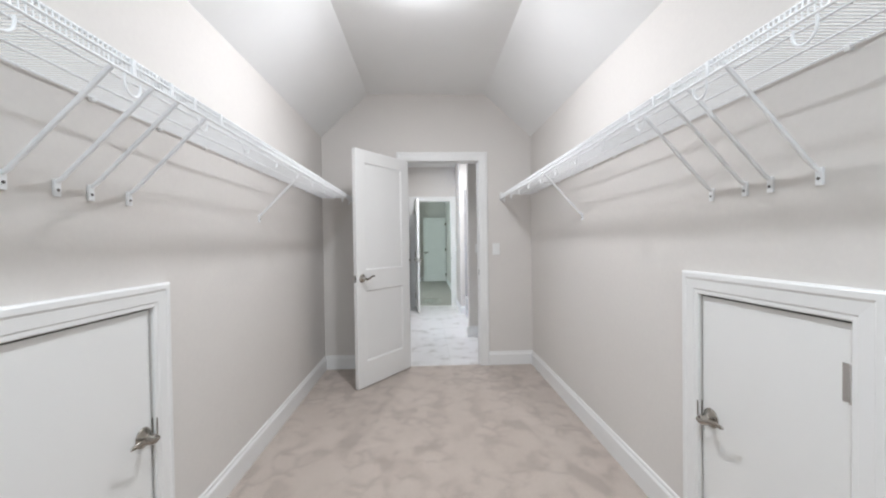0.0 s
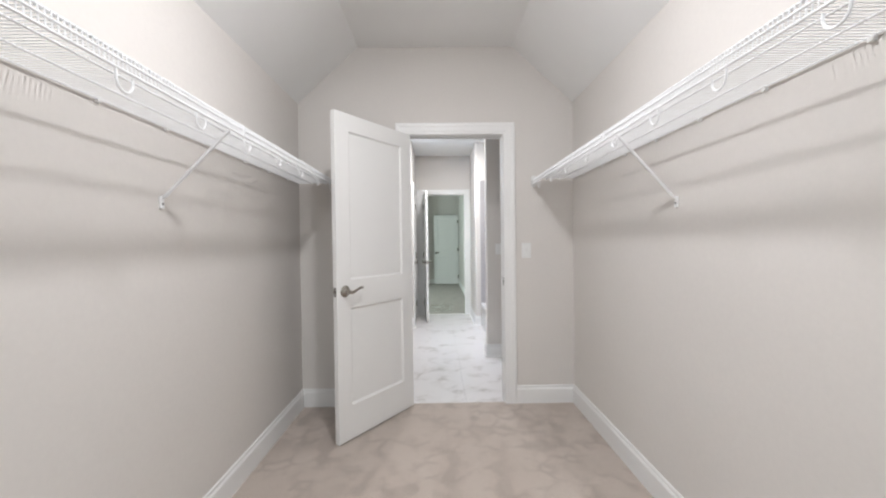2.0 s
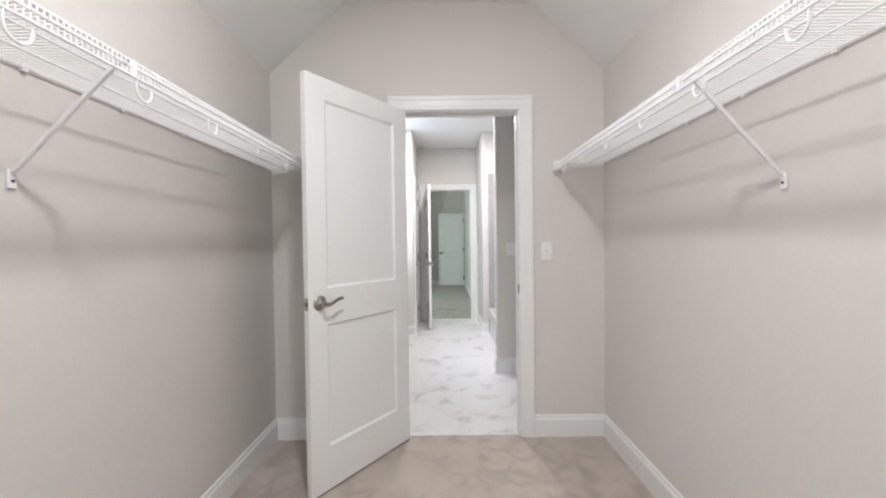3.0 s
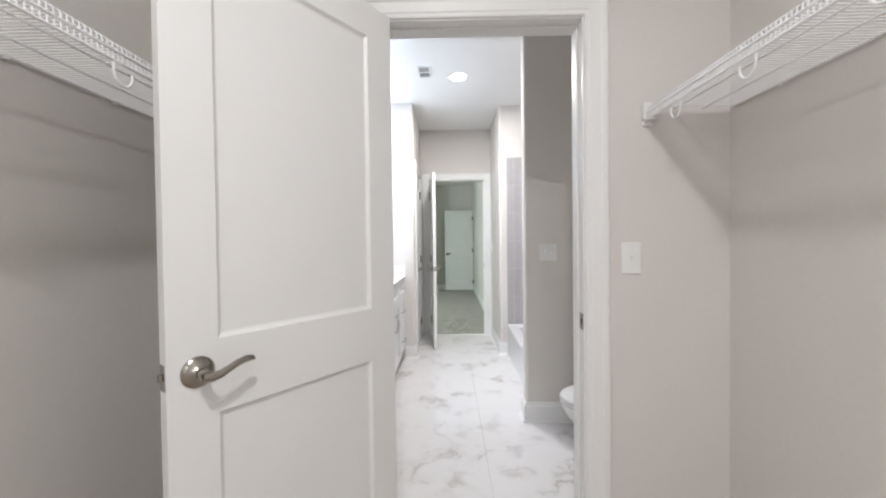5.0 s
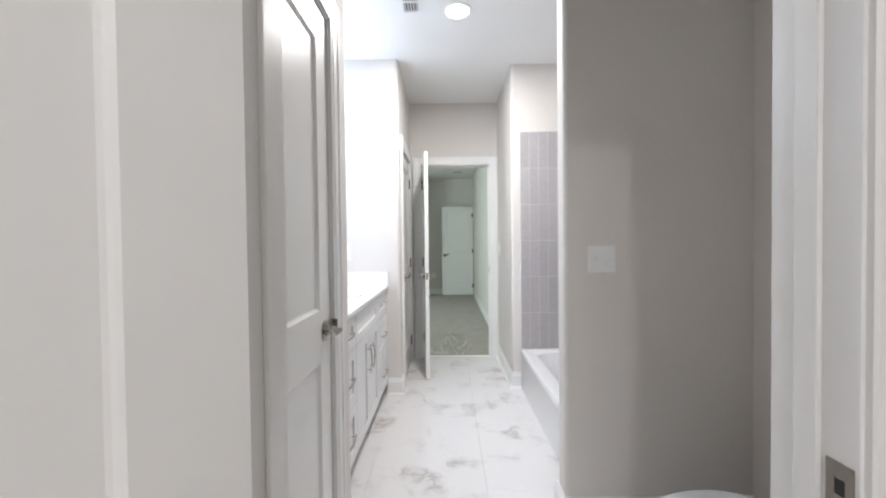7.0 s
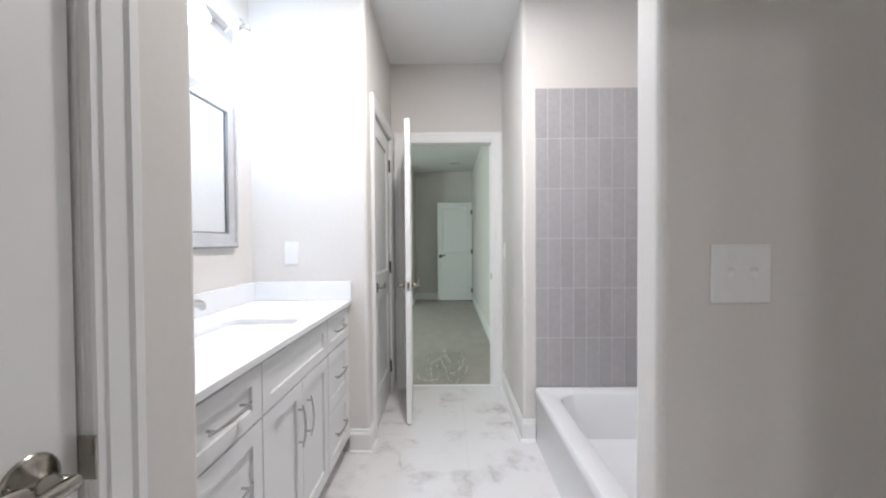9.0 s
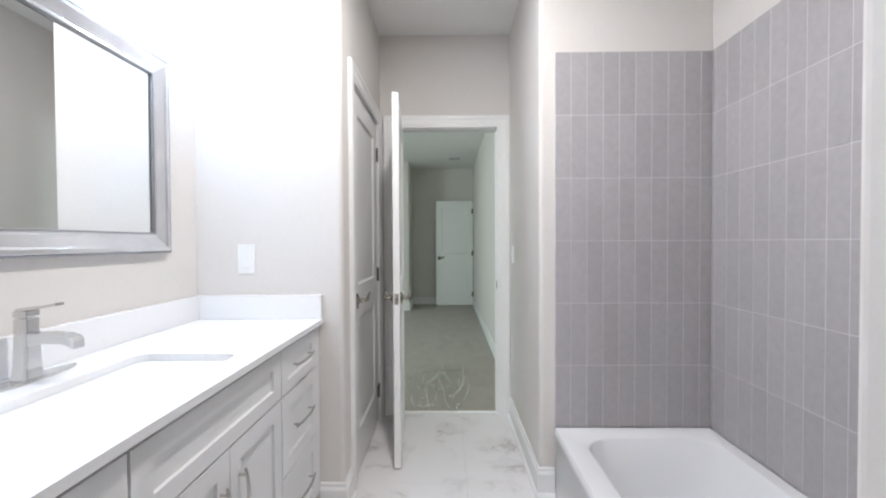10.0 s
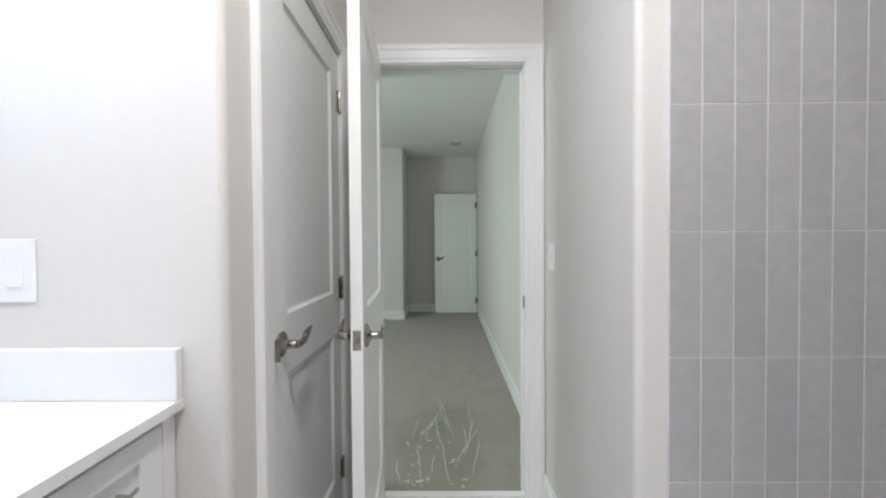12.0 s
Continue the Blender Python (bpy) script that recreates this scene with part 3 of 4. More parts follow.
def door_leaf(name, m, width, height, label, handle_z=0.93, style="straight", faces=(1, -1), hinges=True, panels=True, thick=0.035, group="doors"):
    """A leaf hung at local x = 0, running to x = width; faces at y = 0 (towards the knuckles) and y = thick."""
    door = thing(name, m, label, "door", group)
    st, tr, br = 0.108, 0.108, 0.225
    lock0, lock1 = 0.832, 1.008
    z0 = 0.012
    if panels:
        bm = bmesh.new()
        for a in ((0, st, z0, height), (width - st, width, z0, height), (st, width - st, z0, br), (st, width - st, lock0, lock1), (st, width - st, height - tr, height)):
            bar(bm, a[0], a[1], 0, thick, a[2], a[3])
        bmesh.ops.remove_doubles(bm, verts=bm.verts, dist=0.0001)
        part("leaf_frame", bm, DOORWHITE, door)
        for pz0, pz1 in ((br, lock0), (lock1, height - tr)):
            bm = bmesh.new()
            for y_face, y_field in ((0.0008, 0.010), (thick - 0.0008, thick - 0.010)):
                rings = []
                for inset, y in ((0.0, y_face), (0.004, y_face + (y_field - y_face) * 0.35), (0.008, y_face + (y_field - y_face) * 0.8), (0.013, y_field)):
                    rings.append([(st + inset, y, pz0 + inset), (width - st - inset, y, pz0 + inset), (width - st - inset, y, pz1 - inset), (st + inset, y, pz1 - inset)])
                loft(bm, rings, False, True)
            part("panel", bm, DOORWHITE, door)
    else:
        part("leaf_slab", boxed(0, width, 0, thick, z0, height, bevel=0.002), DOORWHITE, door)
    hx = width - (0.062 if panels else 0.046)
    for f in faces:
        if f > 0:
            lever(door, pose(hx, thick, handle_z), style, -1)
        else:
            lever(door, pose(hx, 0, handle_z, 0, 0, 180), style, 1)
    part("latch_plate", boxed(width, width + 0.0015, thick / 2 - 0.012, thick / 2 + 0.012, handle_z - 0.029, handle_z + 0.029), CHROME, door)
    part("latch_bolt", boxed(width + 0.0015, width + 0.010, thick / 2 - 0.006, thick / 2 + 0.006, handle_z - 0.008, handle_z + 0.008, bevel=0.002), NICKEL, door)
    if hinges:
        for z in ((0.22, 1.02, height - 0.20) if height > 1.5 else (0.20, height - 0.17)):
            bm = bmesh.new()
            cylinder(bm, pose(-0.003, -0.006, z), 0.0065, 0.09, n=12)
            cylinder(bm, pose(-0.003, -0.006, z + 0.048), 0.005, 0.008, n=10)
            box(bm, 0.0, 0.028, -0.0018, 0.0, z - 0.045, z + 0.045)
            part("hinge", bm, NICKEL, door)
    return door


# closet door, swung into the closet
door_leaf("door_1", pose(D1[0] + 0.004, CF - 0.014, 0, 0, 0, 180 + 54.2), 0.706, 2.035, "white two-panel closet door standing wide open", 0.94, style="wave")
# bedroom door, swung into the bathroom
door_leaf("door_2", pose(D2[0] + 0.026, DF - 0.008, 0, 0, 0, -85.5), 0.685, 2.035, "white two-panel bedroom door standing open")
# linen closet door, shut
door_leaf("door_3", pose(LINX - 0.004, L1 - 0.014, 0, 0, 0, -90) @ Matrix.Diagonal((1, -1, 1, 1)), L1 - L0 - 0.029, 2.03, "white two-panel linen closet door, shut", faces=(-1,))
# door before the vanity, shut
door_leaf("door_4", pose(NIBX - 0.004, W0 + 0.014, 0, 0, 0, 90), W1 - W0 - 0.029, 2.03, "white two-panel bathroom closet door, shut", faces=(-1,))
# open door at the far end of the bedroom alcove
door_leaf("door_5", pose(BEDR - 0.012, 12.75, 0, 0, 0, 180) @ Matrix.Diagonal((1, -1, 1, 1)), 0.715, 2.035, "white two-panel door standing open in the bedroom alcove")
# attic access doors
for s, x in ((1, CR + 0.041), (-1, CL - 0.006)):
    m = pose(x, AC0 + 0.004, 0, 0, 0, 90)
    if s > 0:
        d = door_leaf("access_door", m, AC1 - AC0 - 0.008, ACH - 0.012, "small flat white attic access door, shut", 0.555, "wave", (1,), False, False, group="attic access doors")
    else:
        d = door_leaf("access_door", m, AC1 - AC0 - 0.008, ACHL - 0.012, "small flat white attic access door, shut", 0.555, "wave", (-1,), False, False, group="attic access doors")
    for z in (0.20, 0.86):
        bm = bmesh.new()
        y = 0.035 if s > 0 else 0.0
        o = 1 if s > 0 else -1
        cylinder(bm, pose(0.006, y + o * 0.006, z), 0.0065, 0.10, n=12)
        box(bm, 0.006, 0.034, min(y, y + o * 0.002), max(y, y + o * 0.002), z - 0.05, z + 0.05)
        part("hinge", bm, STEEL, d)
    part("stop_gap", boxed(0, AC1 - AC0 - 0.008, 0.030 if s > 0 else 0.002, 0.034 if s > 0 else 0.006, (ACH if s > 0 else ACHL) - 0.012, (ACH if s > 0 else ACHL) - 0.0005), DARK, d)

# strike plates on the latch jambs
for name, a in (("strike_plate", (D1[1] - 0.0115, D1[1] - 0.009, CF + 0.004, CF + 0.038, 0.90, 0.96)), ("strike_plate", (D2[1] - 0.0115, D2[1] - 0.009, DF + 0.004, DF + 0.034, 0.90, 0.96))):
    sp = thing(name, pose(a[0], a[2], a[4]), "brushed nickel strike plate let into the door jamb", "strike plate", "strike plates")
    part("plate", boxed(0, a[1] - a[0], 0, a[3] - a[2], 0, a[5] - a[4], bevel=0.0008), NICKEL, sp)
    part("bolt_hole", boxed(-0.0006, 0.0006, 0.010, 0.022, 0.020, 0.040), DARK, sp)
for x, y, lab in ((NIBX + 0.001, W1 - 0.017, "strike lip beside the shut bathroom closet door"), (LINX + 0.001, L0 + 0.005, "strike lip beside the shut linen closet door")):
    sp = thing("strike_plate", pose(x, y, 0.90), "brushed nickel " + lab, "strike plate", "strike plates")
    part("plate", boxed(-0.002, 0.022, 0, 0.004, 0, 0.06, bevel=0.0008), NICKEL, sp)

for x, side_ in ((CR, -1), (CL, 1)):
    sp = thing("strike_plate", pose(x, AC1 - 0.003, 0.545) @ Matrix.Diagonal((side_, 1, 1, 1)), "brushed nickel strike lip beside the attic access door", "strike plate", "strike plates")
    part("plate", boxed(-0.008, 0.014, 0, 0.004, 0, 0.06, bevel=0.0008), NICKEL, sp)

# ---------------------------------------------------------------- closet shelving
DEPTH = 0.31
SY0, SY1 = CB + 0.02, CF - 0.015
WIRE_PITCH = 0.0127


def wire_shelf(side, wall_x, height, braces, hook_y):
    """Ventilated shelf with front lip; side: direction from the wall into the closet."""
    length = SY1 - SY0
    s = thing("wire_shelf", pose(wall_x, SY0, height, 0, 0, 0), "white vinyl-coated wire closet shelf with hanging lip", "shelf", "closet shelves")

    def rod(x, z, r, name="long_rod"):
        part(name, tube(bmesh.new(), [(side * x, 0, z), (side * x, length, z)], r, 8, up=(0, 0, 1)), WIRE, s, smooth=True)

    rod(0.008, 0.0, 0.0035, "back_rod")
    rod(0.11, -0.006, 0.003)
    rod(0.21, -0.006, 0.003)
    rod(DEPTH - 0.004, -0.004, 0.0035, "front_rod")
    rod(DEPTH + 0.002, -0.021, 0.003, "lip_rod")
    rod(DEPTH + 0.002, -0.043, 0.0035, "lip_rod")
    bm = bmesh.new()
    tube(bm, [(side * 0.004, 0, 0), (side * (DEPTH - 0.006), 0, 0), (side * DEPTH, 0, -0.004), (side * (DEPTH + 0.002), 0, -0.045)], 0.0017, 5, up=(0, 1, 0))
    wire = mesh_of(bm.copy(), WIRE, True)
    count = int((length - 0.02) / WIRE_PITCH)
    rest = bmesh.new()
    for k in range(count - 290):
        for f in bm.faces:
            rest.faces.new([rest.verts.new(v.co + Vector((0, 0.012 + k * WIRE_PITCH, 0))) for v in f.verts])
    bm.free()
    bmesh.ops.remove_doubles(rest, verts=rest.verts, dist=0.00005)
    tagged(part("deck_wires", rest, WIRE, s, smooth=True), kind="stuff")
    for k in range(count - 290, count):
        w = new("deck_wire", wire)
        w.parent, w.location = s, (0, 0.012 + k * WIRE_PITCH, 0)
    # snap-in wall clips
    clip = mesh_of(boxed(-0.002, 0.012, -0.007, 0.007, -0.012, 0.008, bevel=0.002), PLATE)
    for k in range(int(length / 0.3)):
        c = new("wall_clip", clip)
        c.parent, c.matrix_basis = s, pose(0, 0.15 + 0.3 * k, 0) @ Matrix.Diagonal((side, 1, 1, 1))
    # end bracket on the far wall
    e = part("end_bracket", boxed(side * (DEPTH - 0.040), side * (DEPTH + 0.012), length - 0.010, length + 0.0145, -0.042, 0.012, bevel=0.004), PLATE, s)
    e2 = part("end_bracket", boxed(side * (DEPTH - 0.026), side * (DEPTH + 0.006), length + 0.006, length + 0.0147, -0.062, 0.024, bevel=0.003), PLATE, s)
    # open hooks for a hanging rod
    hook = bmesh.new()
    pts = [(0, -0.005, 0.0)]
    pts += [(0, -0.025 * math.cos(a), -0.022 - 0.027 * math.sin(a)) for a in [math.pi * k / 10 for k in range(11)]]
    pts[0] = (0, -0.025, 0.002)
    pts.append((0, 0.0240, -0.012))
    tube(hook, pts, 0.0030, 8, up=(1, 0, 0))
    hook = mesh_of(hook, WIRE, True)
    y = hook_y - SY0
    while y > 0.05:
        h = new("rod_hook", hook)
        h.parent, h.location = s, (side * (DEPTH + 0.001), y, -0.043)
        y -= 0.2915
    for y in braces:
        b = thing("shelf_brace", pose(wall_x, y, 0), "white steel support brace screwed to the closet wall", "shelf brace", "shelf braces")
        part("strut", tube(bmesh.new(), [(side * 0.006, 0, 1.412), (side * 0.02, 0, 1.421), (side * (DEPTH - 0.062), 0, height - 0.034), (side * (DEPTH - 0.040), 0, height - 0.012)], 0.0072, 8, 0.8, (0, 1, 0)), WIRE, b, smooth=True)
        part("foot_plate", boxed(0.0, side * 0.008, -0.010, 0.010, 1.372, 1.420, bevel=0.002), WIRE, b)
        part("clamp", boxed(side * (DEPTH - 0.050), side * (DEPTH + 0.006), -0.006, 0.006, height - 0.014, height - 0.004, bevel=0.002), WIRE, b)
        part("clamp_lip", boxed(side * (DEPTH + 0.002), side * (DEPTH + 0.007), -0.006, 0.006, height - 0.046, height - 0.004, bevel=0.0015), WIRE, b)
        part("screw", cylinder(bmesh.new(), pose(side * 0.0085, 0, 1.390, 0, 90), 0.0042, 0.003, n=10), SCREW, b)
    return s


wire_shelf(1, CL, 1.684, (0.05, 1.412, 1.55, 1.657, 1.808, 2.835), 4.035)
wire_shelf(-1, CR, 1.705, (0.05, 1.443, 1.592, 1.687, 1.836, 3.020), 4.10)

# ceiling lamp of the closet
cl = thing("ceiling_light", pose(CLOSET_LAMP[0], CLOSET_LAMP[1], CEIL), "lit round flush ceiling light in the closet", "ceiling light", "ceiling lights")
part("base_ring", lathe(bmesh.new(), [(0.088, 0.0), (0.092, -0.008), (0.088, -0.018), (0.078, -0.020)], (0, 0, 0), 32), PLATE, cl, smooth=True)
part("diffuser", lathe(bmesh.new(), [(0.078, -0.018), (0.076, -0.026), (0.062, -0.038), (0.034, -0.046), (0.004, -0.049)], (0, 0, 0), 32), LENS, cl, "glowing opal diffuser", smooth=True).visible_shadow = False


rl = copy_thing(cl, pose(CLOSET_LAMP[0], REAR_LAMP_Y, CEIL))

# ---------------------------------------------------------------- switches and outlets
def wall_plate(m, gangs, label, rocker=False):
    """A cover plate; local x across, y out of the wall, z up."""
    w, h = (0.079, 0.067) if rocker else ((0.072, 0.058) if gangs == 1 else (0.117, 0.058))
    p = thing("light_switch", m, label, "light switch", "wall plates")
    part("cover_plate", boxed(-w / 2, w / 2, 0, 0.006, -h, h, bevel=0.003, segments=3), PLATE, p)
    for g in range(gangs):
        x = (g - (gangs - 1) / 2) * 0.046
        if rocker:
            bm = bmesh.new()
            loft(bm, [[(x + u * 0.0165, y, -0.033), (x + u * 0.0165, y2, 0.0), (x + u * 0.0165, y3, 0.033), (x + u * 0.0165, 0.004, 0.033), (x + u * 0.0165, 0.004, -0.033)] for u, y, y2, y3 in ((-1, 0.0105, 0.0075, 0.0068), (1, 0.0105, 0.0075, 0.0068))])
            part("rocker", bm, PLATE, p)
            for z in (-0.048, 0.048):
                part("screw", cylinder(bmesh.new(), pose(x, 0.0062, z, 90), 0.0028, 0.0012, n=10), PLATE, p)
        else:
            part("toggle_well", boxed(x - 0.006, x + 0.006, 0.0055, 0.0066, -0.013, 0.013), PLATE, p)
            part("toggle", tube(bmesh.new(), [(x, 0.005, -0.003), (x, 0.009, 0.003), (x, 0.014, 0.009)], [0.0048, 0.0046, 0.0038], 8, 1.5, (0, 1, 0)), PLATE, p)
            for z in (-0.030, 0.030):
                part("screw", cylinder(bmesh.new(), pose(x, 0.0062, z, 90), 0.0028, 0.0012, n=10), PLATE, p)
    return p


wall_plate(pose(0.785, CF, 1.165, 0, 0, 180), 1, "white single light switch on the closet wall")
wall_plate(pose(0.788, PARY0, 1.155, 0, 0, 180), 2, "white double light switch on the partition")
wall_plate(pose(-0.690, LINY, 1.162, 0, 0, 180), 1, "white rocker switch above the vanity backsplash", True)
wall_plate(pose(HALLX, 7.83, 1.15, 0, 0, 90), 1, "white light switch beside the bedroom door")

# ---------------------------------------------------------------- vanity
VX, VY0, VY1 = -0.378, NIBY + 0.004, LINY - 0.004
SPLIT = (VY0, 5.905, 6.555, VY1)
KICK, UNDER, TOPZ = 0.10, 0.868, 0.890


def shaker(parent, name, y0, y1, z0, z1, rail=0.055):
    """A front with raised frame and recessed field, on the face x = VX."""
    t = 0.019
    bm = bmesh.new()
    r = min(rail, (z1 - z0) * 0.28)
    for a in ((y0, y0 + rail, z0, z1), (y1 - rail, y1, z0, z1), (y0 + rail, y1 - rail, z0, z0 + r), (y0 + rail, y1 - rail, z1 - r, z1)):
        box(bm, 0, t, *a)
    bmesh.ops.remove_doubles(bm, verts=bm.verts, dist=0.0001)
    front = part(name, bm, CABINET, parent)
    part("field_panel", boxed(0, t - 0.010, y0 + rail - 0.001, y1 - rail + 0.001, z0 + r - 0.001, z1 - r + 0.001), CABINET, front)
    return front


def pull(parent, y, z, vertical, length=0.128):
    bm = bmesh.new()
    h = length / 2
    pts = []
    for k in range(9):
        u = -h + length * k / 8
        out = 0.019 + 0.028 - 0.010 * (u / h) ** 2
        pts.append((out, y, z + u) if vertical else (out, y + u, z))
    tube(bm, pts, [0.0045, 0.005, 0.0055, 0.006, 0.006, 0.006, 0.0055, 0.005, 0.0045], 8, 0.8, (1, 0, 0))
    for e in (-0.78, 0.78):
        u = e * h
        p = (y, z + u) if vertical else (y + u, z)
        tube(bm, [(0.018, *p), (0.042, *p)], 0.0042, 8, up=(0, 1, 0))
    part("pull", bm, CHROME, parent, "curved brushed metal pull", smooth=True)


def cabinet(y0, y1, kind, label):
    c = thing("vanity_cabinet", pose(VX, 0, 0), label, "cabinet", "vanity cabinets")
    body = bmesh.new()
    box(body, BL + 0.004 - VX, 0, y0, y1, KICK, UNDER - 0.0005)
    part("body", body, CABINET, c)
    part("toe_kick", boxed(BL + 0.004 - VX, -0.06, y0, y1, 0.0, KICK), CABINET, c)
    g = 0.003
    if kind == "drawers":
        for z0, z1 in ((0.690, 0.852), (0.396, 0.684), (0.108, 0.390)):
            f = shaker(c, "drawer_front", y0 + g, y1 - g, z0, z1)
            pull(f, (y0 + y1) / 2, (z0 + z1) / 2 + 0.005, False, 0.19)
    else:
        shaker(c, "false_front", y0 + g, y1 - g, 0.690, 0.852)
        mid = (y0 + y1) / 2
        for a, b, hy in ((y0 + g, mid - 0.0015, mid - 0.045), (mid + 0.0015, y1 - g, mid + 0.045)):
            f = shaker(c, "cabinet_door", a, b, 0.108, 0.684)
            pull(f, hy, 0.525, True, 0.16)
    return c


cabinet(SPLIT[0], SPLIT[1] - 0.0005, "drawers", "white shaker drawer cabinet under the vanity top")
cabinet(SPLIT[1] + 0.0005, SPLIT[2] - 0.0005, "doors", "white shaker two-door sink cabinet under the vanity top")
end_unit = cabinet(SPLIT[2] + 0.0005, SPLIT[3] - 0.036, "drawers", "white shaker drawer cabinet under the vanity top, with a filler strip")
part("filler_strip", boxed(-0.02, 0.0175, SPLIT[3] - 0.0345, SPLIT[3], KICK, UNDER - 0.001, bevel=0.001), CABINET, end_unit)

# worktop with the sink cut out
FRONTX = -0.342
SX0, SX1, SYA, SYB = -0.735, -0.425, 5.945, 6.405
worktop = thing("countertop", pose(0, 0, 0), "white quartz vanity top with backsplash and undermount sink", "countertop")
bm = bmesh.new()
outer_u = [(BL + 0.001, VY0 - 0.003), (FRONTX, VY0 - 0.003), (FRONTX, VY1 + 0.003), (BL + 0.001, VY1 + 0.003)]
inner = round_rect(SX0, SX1, SYA, SYB, 0, 0.035, 5)
for z in (TOPZ, UNDER + 0.0005):
    ring_o = [bm.verts.new((x, y, z)) for x, y in outer_u]
    ring_i = [bm.verts.new((x, y, z)) for x, y, _ in inner]
    eo = [bm.edges.new((ring_o[k], ring_o[(k + 1) % 4])) for k in range(4)]
    ei = [bm.edges.new((ring_i[k], ring_i[(k + 1) % len(ring_i)])) for k in range(len(ring_i))]
    bmesh.ops.triangle_fill(bm, edges=eo + ei, use_beauty=True)
    if z == TOPZ:
        up_o, up_i = ring_o, ring_i
for a, b in ((up_o, ring_o), (up_i, ring_i)):
    n = len(a)
    for k in range(n):
        bm.faces.new((a[k], a[(k + 1) % n], b[(k + 1) % n], b[k]))
part("slab", bm, QUARTZ, worktop)
part("backsplash", boxed(BL + 0.001, BL + 0.021, VY0 - 0.003, VY1 + 0.003, TOPZ + 0.0005, TOPZ + 0.108, bevel=0.002), QUARTZ, worktop)
part("side_splash", boxed(BL + 0.0215, FRONTX - 0.002, VY1 - 0.017, VY1 + 0.003, TOPZ + 0.0005, TOPZ + 0.108, bevel=0.002), QUARTZ, worktop)
part("side_splash", boxed(BL + 0.0215, FRONTX - 0.002, VY0 - 0.003, VY0 + 0.017, TOPZ + 0.0005, TOPZ + 0.108, bevel=0.002), QUARTZ, worktop)
bm = bmesh.new()
rings = [round_rect(SX0 - 0.006 + i, SX1 + 0.006 - i, SYA - 0.006 + i, SYB + 0.006 - i, z, r, 5) for i, z, r in
         ((0.0, UNDER, 0.04), (0.004, UNDER - 0.03, 0.04), (0.010, UNDER - 0.10, 0.045), (0.030, UNDER - 0.135, 0.05), (0.075, UNDER - 0.145, 0.06))]
loft(bm, rings, False, True)
part("sink_basin", bm, PORCELAIN, worktop, "white porcelain basin", smooth=True)
part("sink_drain", lathe(bmesh.new(), [(0.001, 0.0), (0.026, 0.0), (0.028, 0.003), (0.020, 0.004), (0.001, 0.002)], (-0.58, 6.175, UNDER - 0.145), 20), CHROME, worktop)

# faucet
f = thing("faucet", pose(-0.835, 6.17, TOPZ) @ Matrix.Diagonal((1, 1, 1.08, 1)), "brushed nickel single-lever faucet on a deck plate", "faucet")
bm = bmesh.new()
loft(bm, [[((0.029 - i) * math.cos(a) * abs(math.cos(a)) ** 0.25, (0.128 - 2 * i) * math.sin(a), z) for a in [math.tau * k / 40 for k in range(40)]] for i, z in ((0, 0.0005), (0, 0.004), (0.002, 0.007))])
part("deck_plate", bm, STEEL, f)
bm = bmesh.new()
loft(bm, [round_rect(-a, a, -b, b, z, 0.006, 3) for a, b, z in ((0.022, 0.026, 0.007), (0.019, 0.022, 0.03), (0.0175, 0.0195, 0.09), (0.0175, 0.019, 0.145), (0.016, 0.0175, 0.148))])
part("body", bm, STEEL, f)
bm = bmesh.new()
loft(bm, [[(x, s * w, z + t * h) for s, t in ((-1, -1), (1, -1), (1, 1), (-1, 1))] for x, z, w, h in ((0.012, 0.098, 0.016, 0.014), (0.06, 0.102, 0.016, 0.012), (0.105, 0.100, 0.016, 0.011), (0.125, 0.093, 0.016, 0.011), (0.132, 0.086, 0.015, 0.009))])
part("spout", bm, STEEL, f)
part("cap", boxed(-0.017, 0.017, -0.018, 0.018, 0.150, 0.166, bevel=0.003), STEEL, f)
bm = bmesh.new()
loft(bm, [[(x, s * w, z + t * 0.003) for s, t in ((-1, -1), (1, -1), (1, 1), (-1, 1))] for x, z, w in ((-0.012, 0.168, 0.015), (0.03, 0.171, 0.014), (0.085, 0.180, 0.011))])
part("lever", bm, STEEL, f)

# mirror
MY0, MY1, MZ0, MZ1 = 5.70, 6.768, 1.198, 1.962
mir = thing("mirror", pose(BL, 0, 0), "wide mirror with brushed silver frame above the vanity", "mirror")
bm = bmesh.new()
prof = [(0.0, 0.0), (0.0, 0.022), (0.010, 0.030), (0.022, 0.030), (0.030, 0.026), (0.062, 0.016), (0.068, 0.018), (0.076, 0.016), (0.078, 0.006)]
rings = []
for inset, out in prof:
    rings.append([(out + 0.001, MY0 + inset, MZ0 + inset), (out + 0.001, MY1 - inset, MZ0 + inset), (out + 0.001, MY1 - inset, MZ1 - inset), (out + 0.001, MY0 + inset, MZ1 - inset)])
loft(bm, rings, False, False)
part("frame", bm, SILVER, mir, "brushed silver frame")
EDGE = material("darkened_silver_edge", (0.30, 0.30, 0.31), 0.3, 0.9, grain=(250, 0.08))
for name, ins in (("outer_bead", ((-0.0005, 0.0), (-0.0005, 0.024), (0.004, 0.0285), (0.0065, 0.0290))), ("inner_bead", ((0.0735, 0.0165), (0.0745, 0.0195), (0.0785, 0.0175), (0.0795, 0.0100)))):
    bm = bmesh.new()
    loft(bm, [[(out + 0.001, MY0 + i, MZ0 + i), (out + 0.001, MY1 - i, MZ0 + i), (out + 0.001, MY1 - i, MZ1 - i), (out + 0.001, MY0 + i, MZ1 - i)] for i, out in ins], False, False)
    part(name, bm, EDGE, mir, "dark burnished edge of the frame")
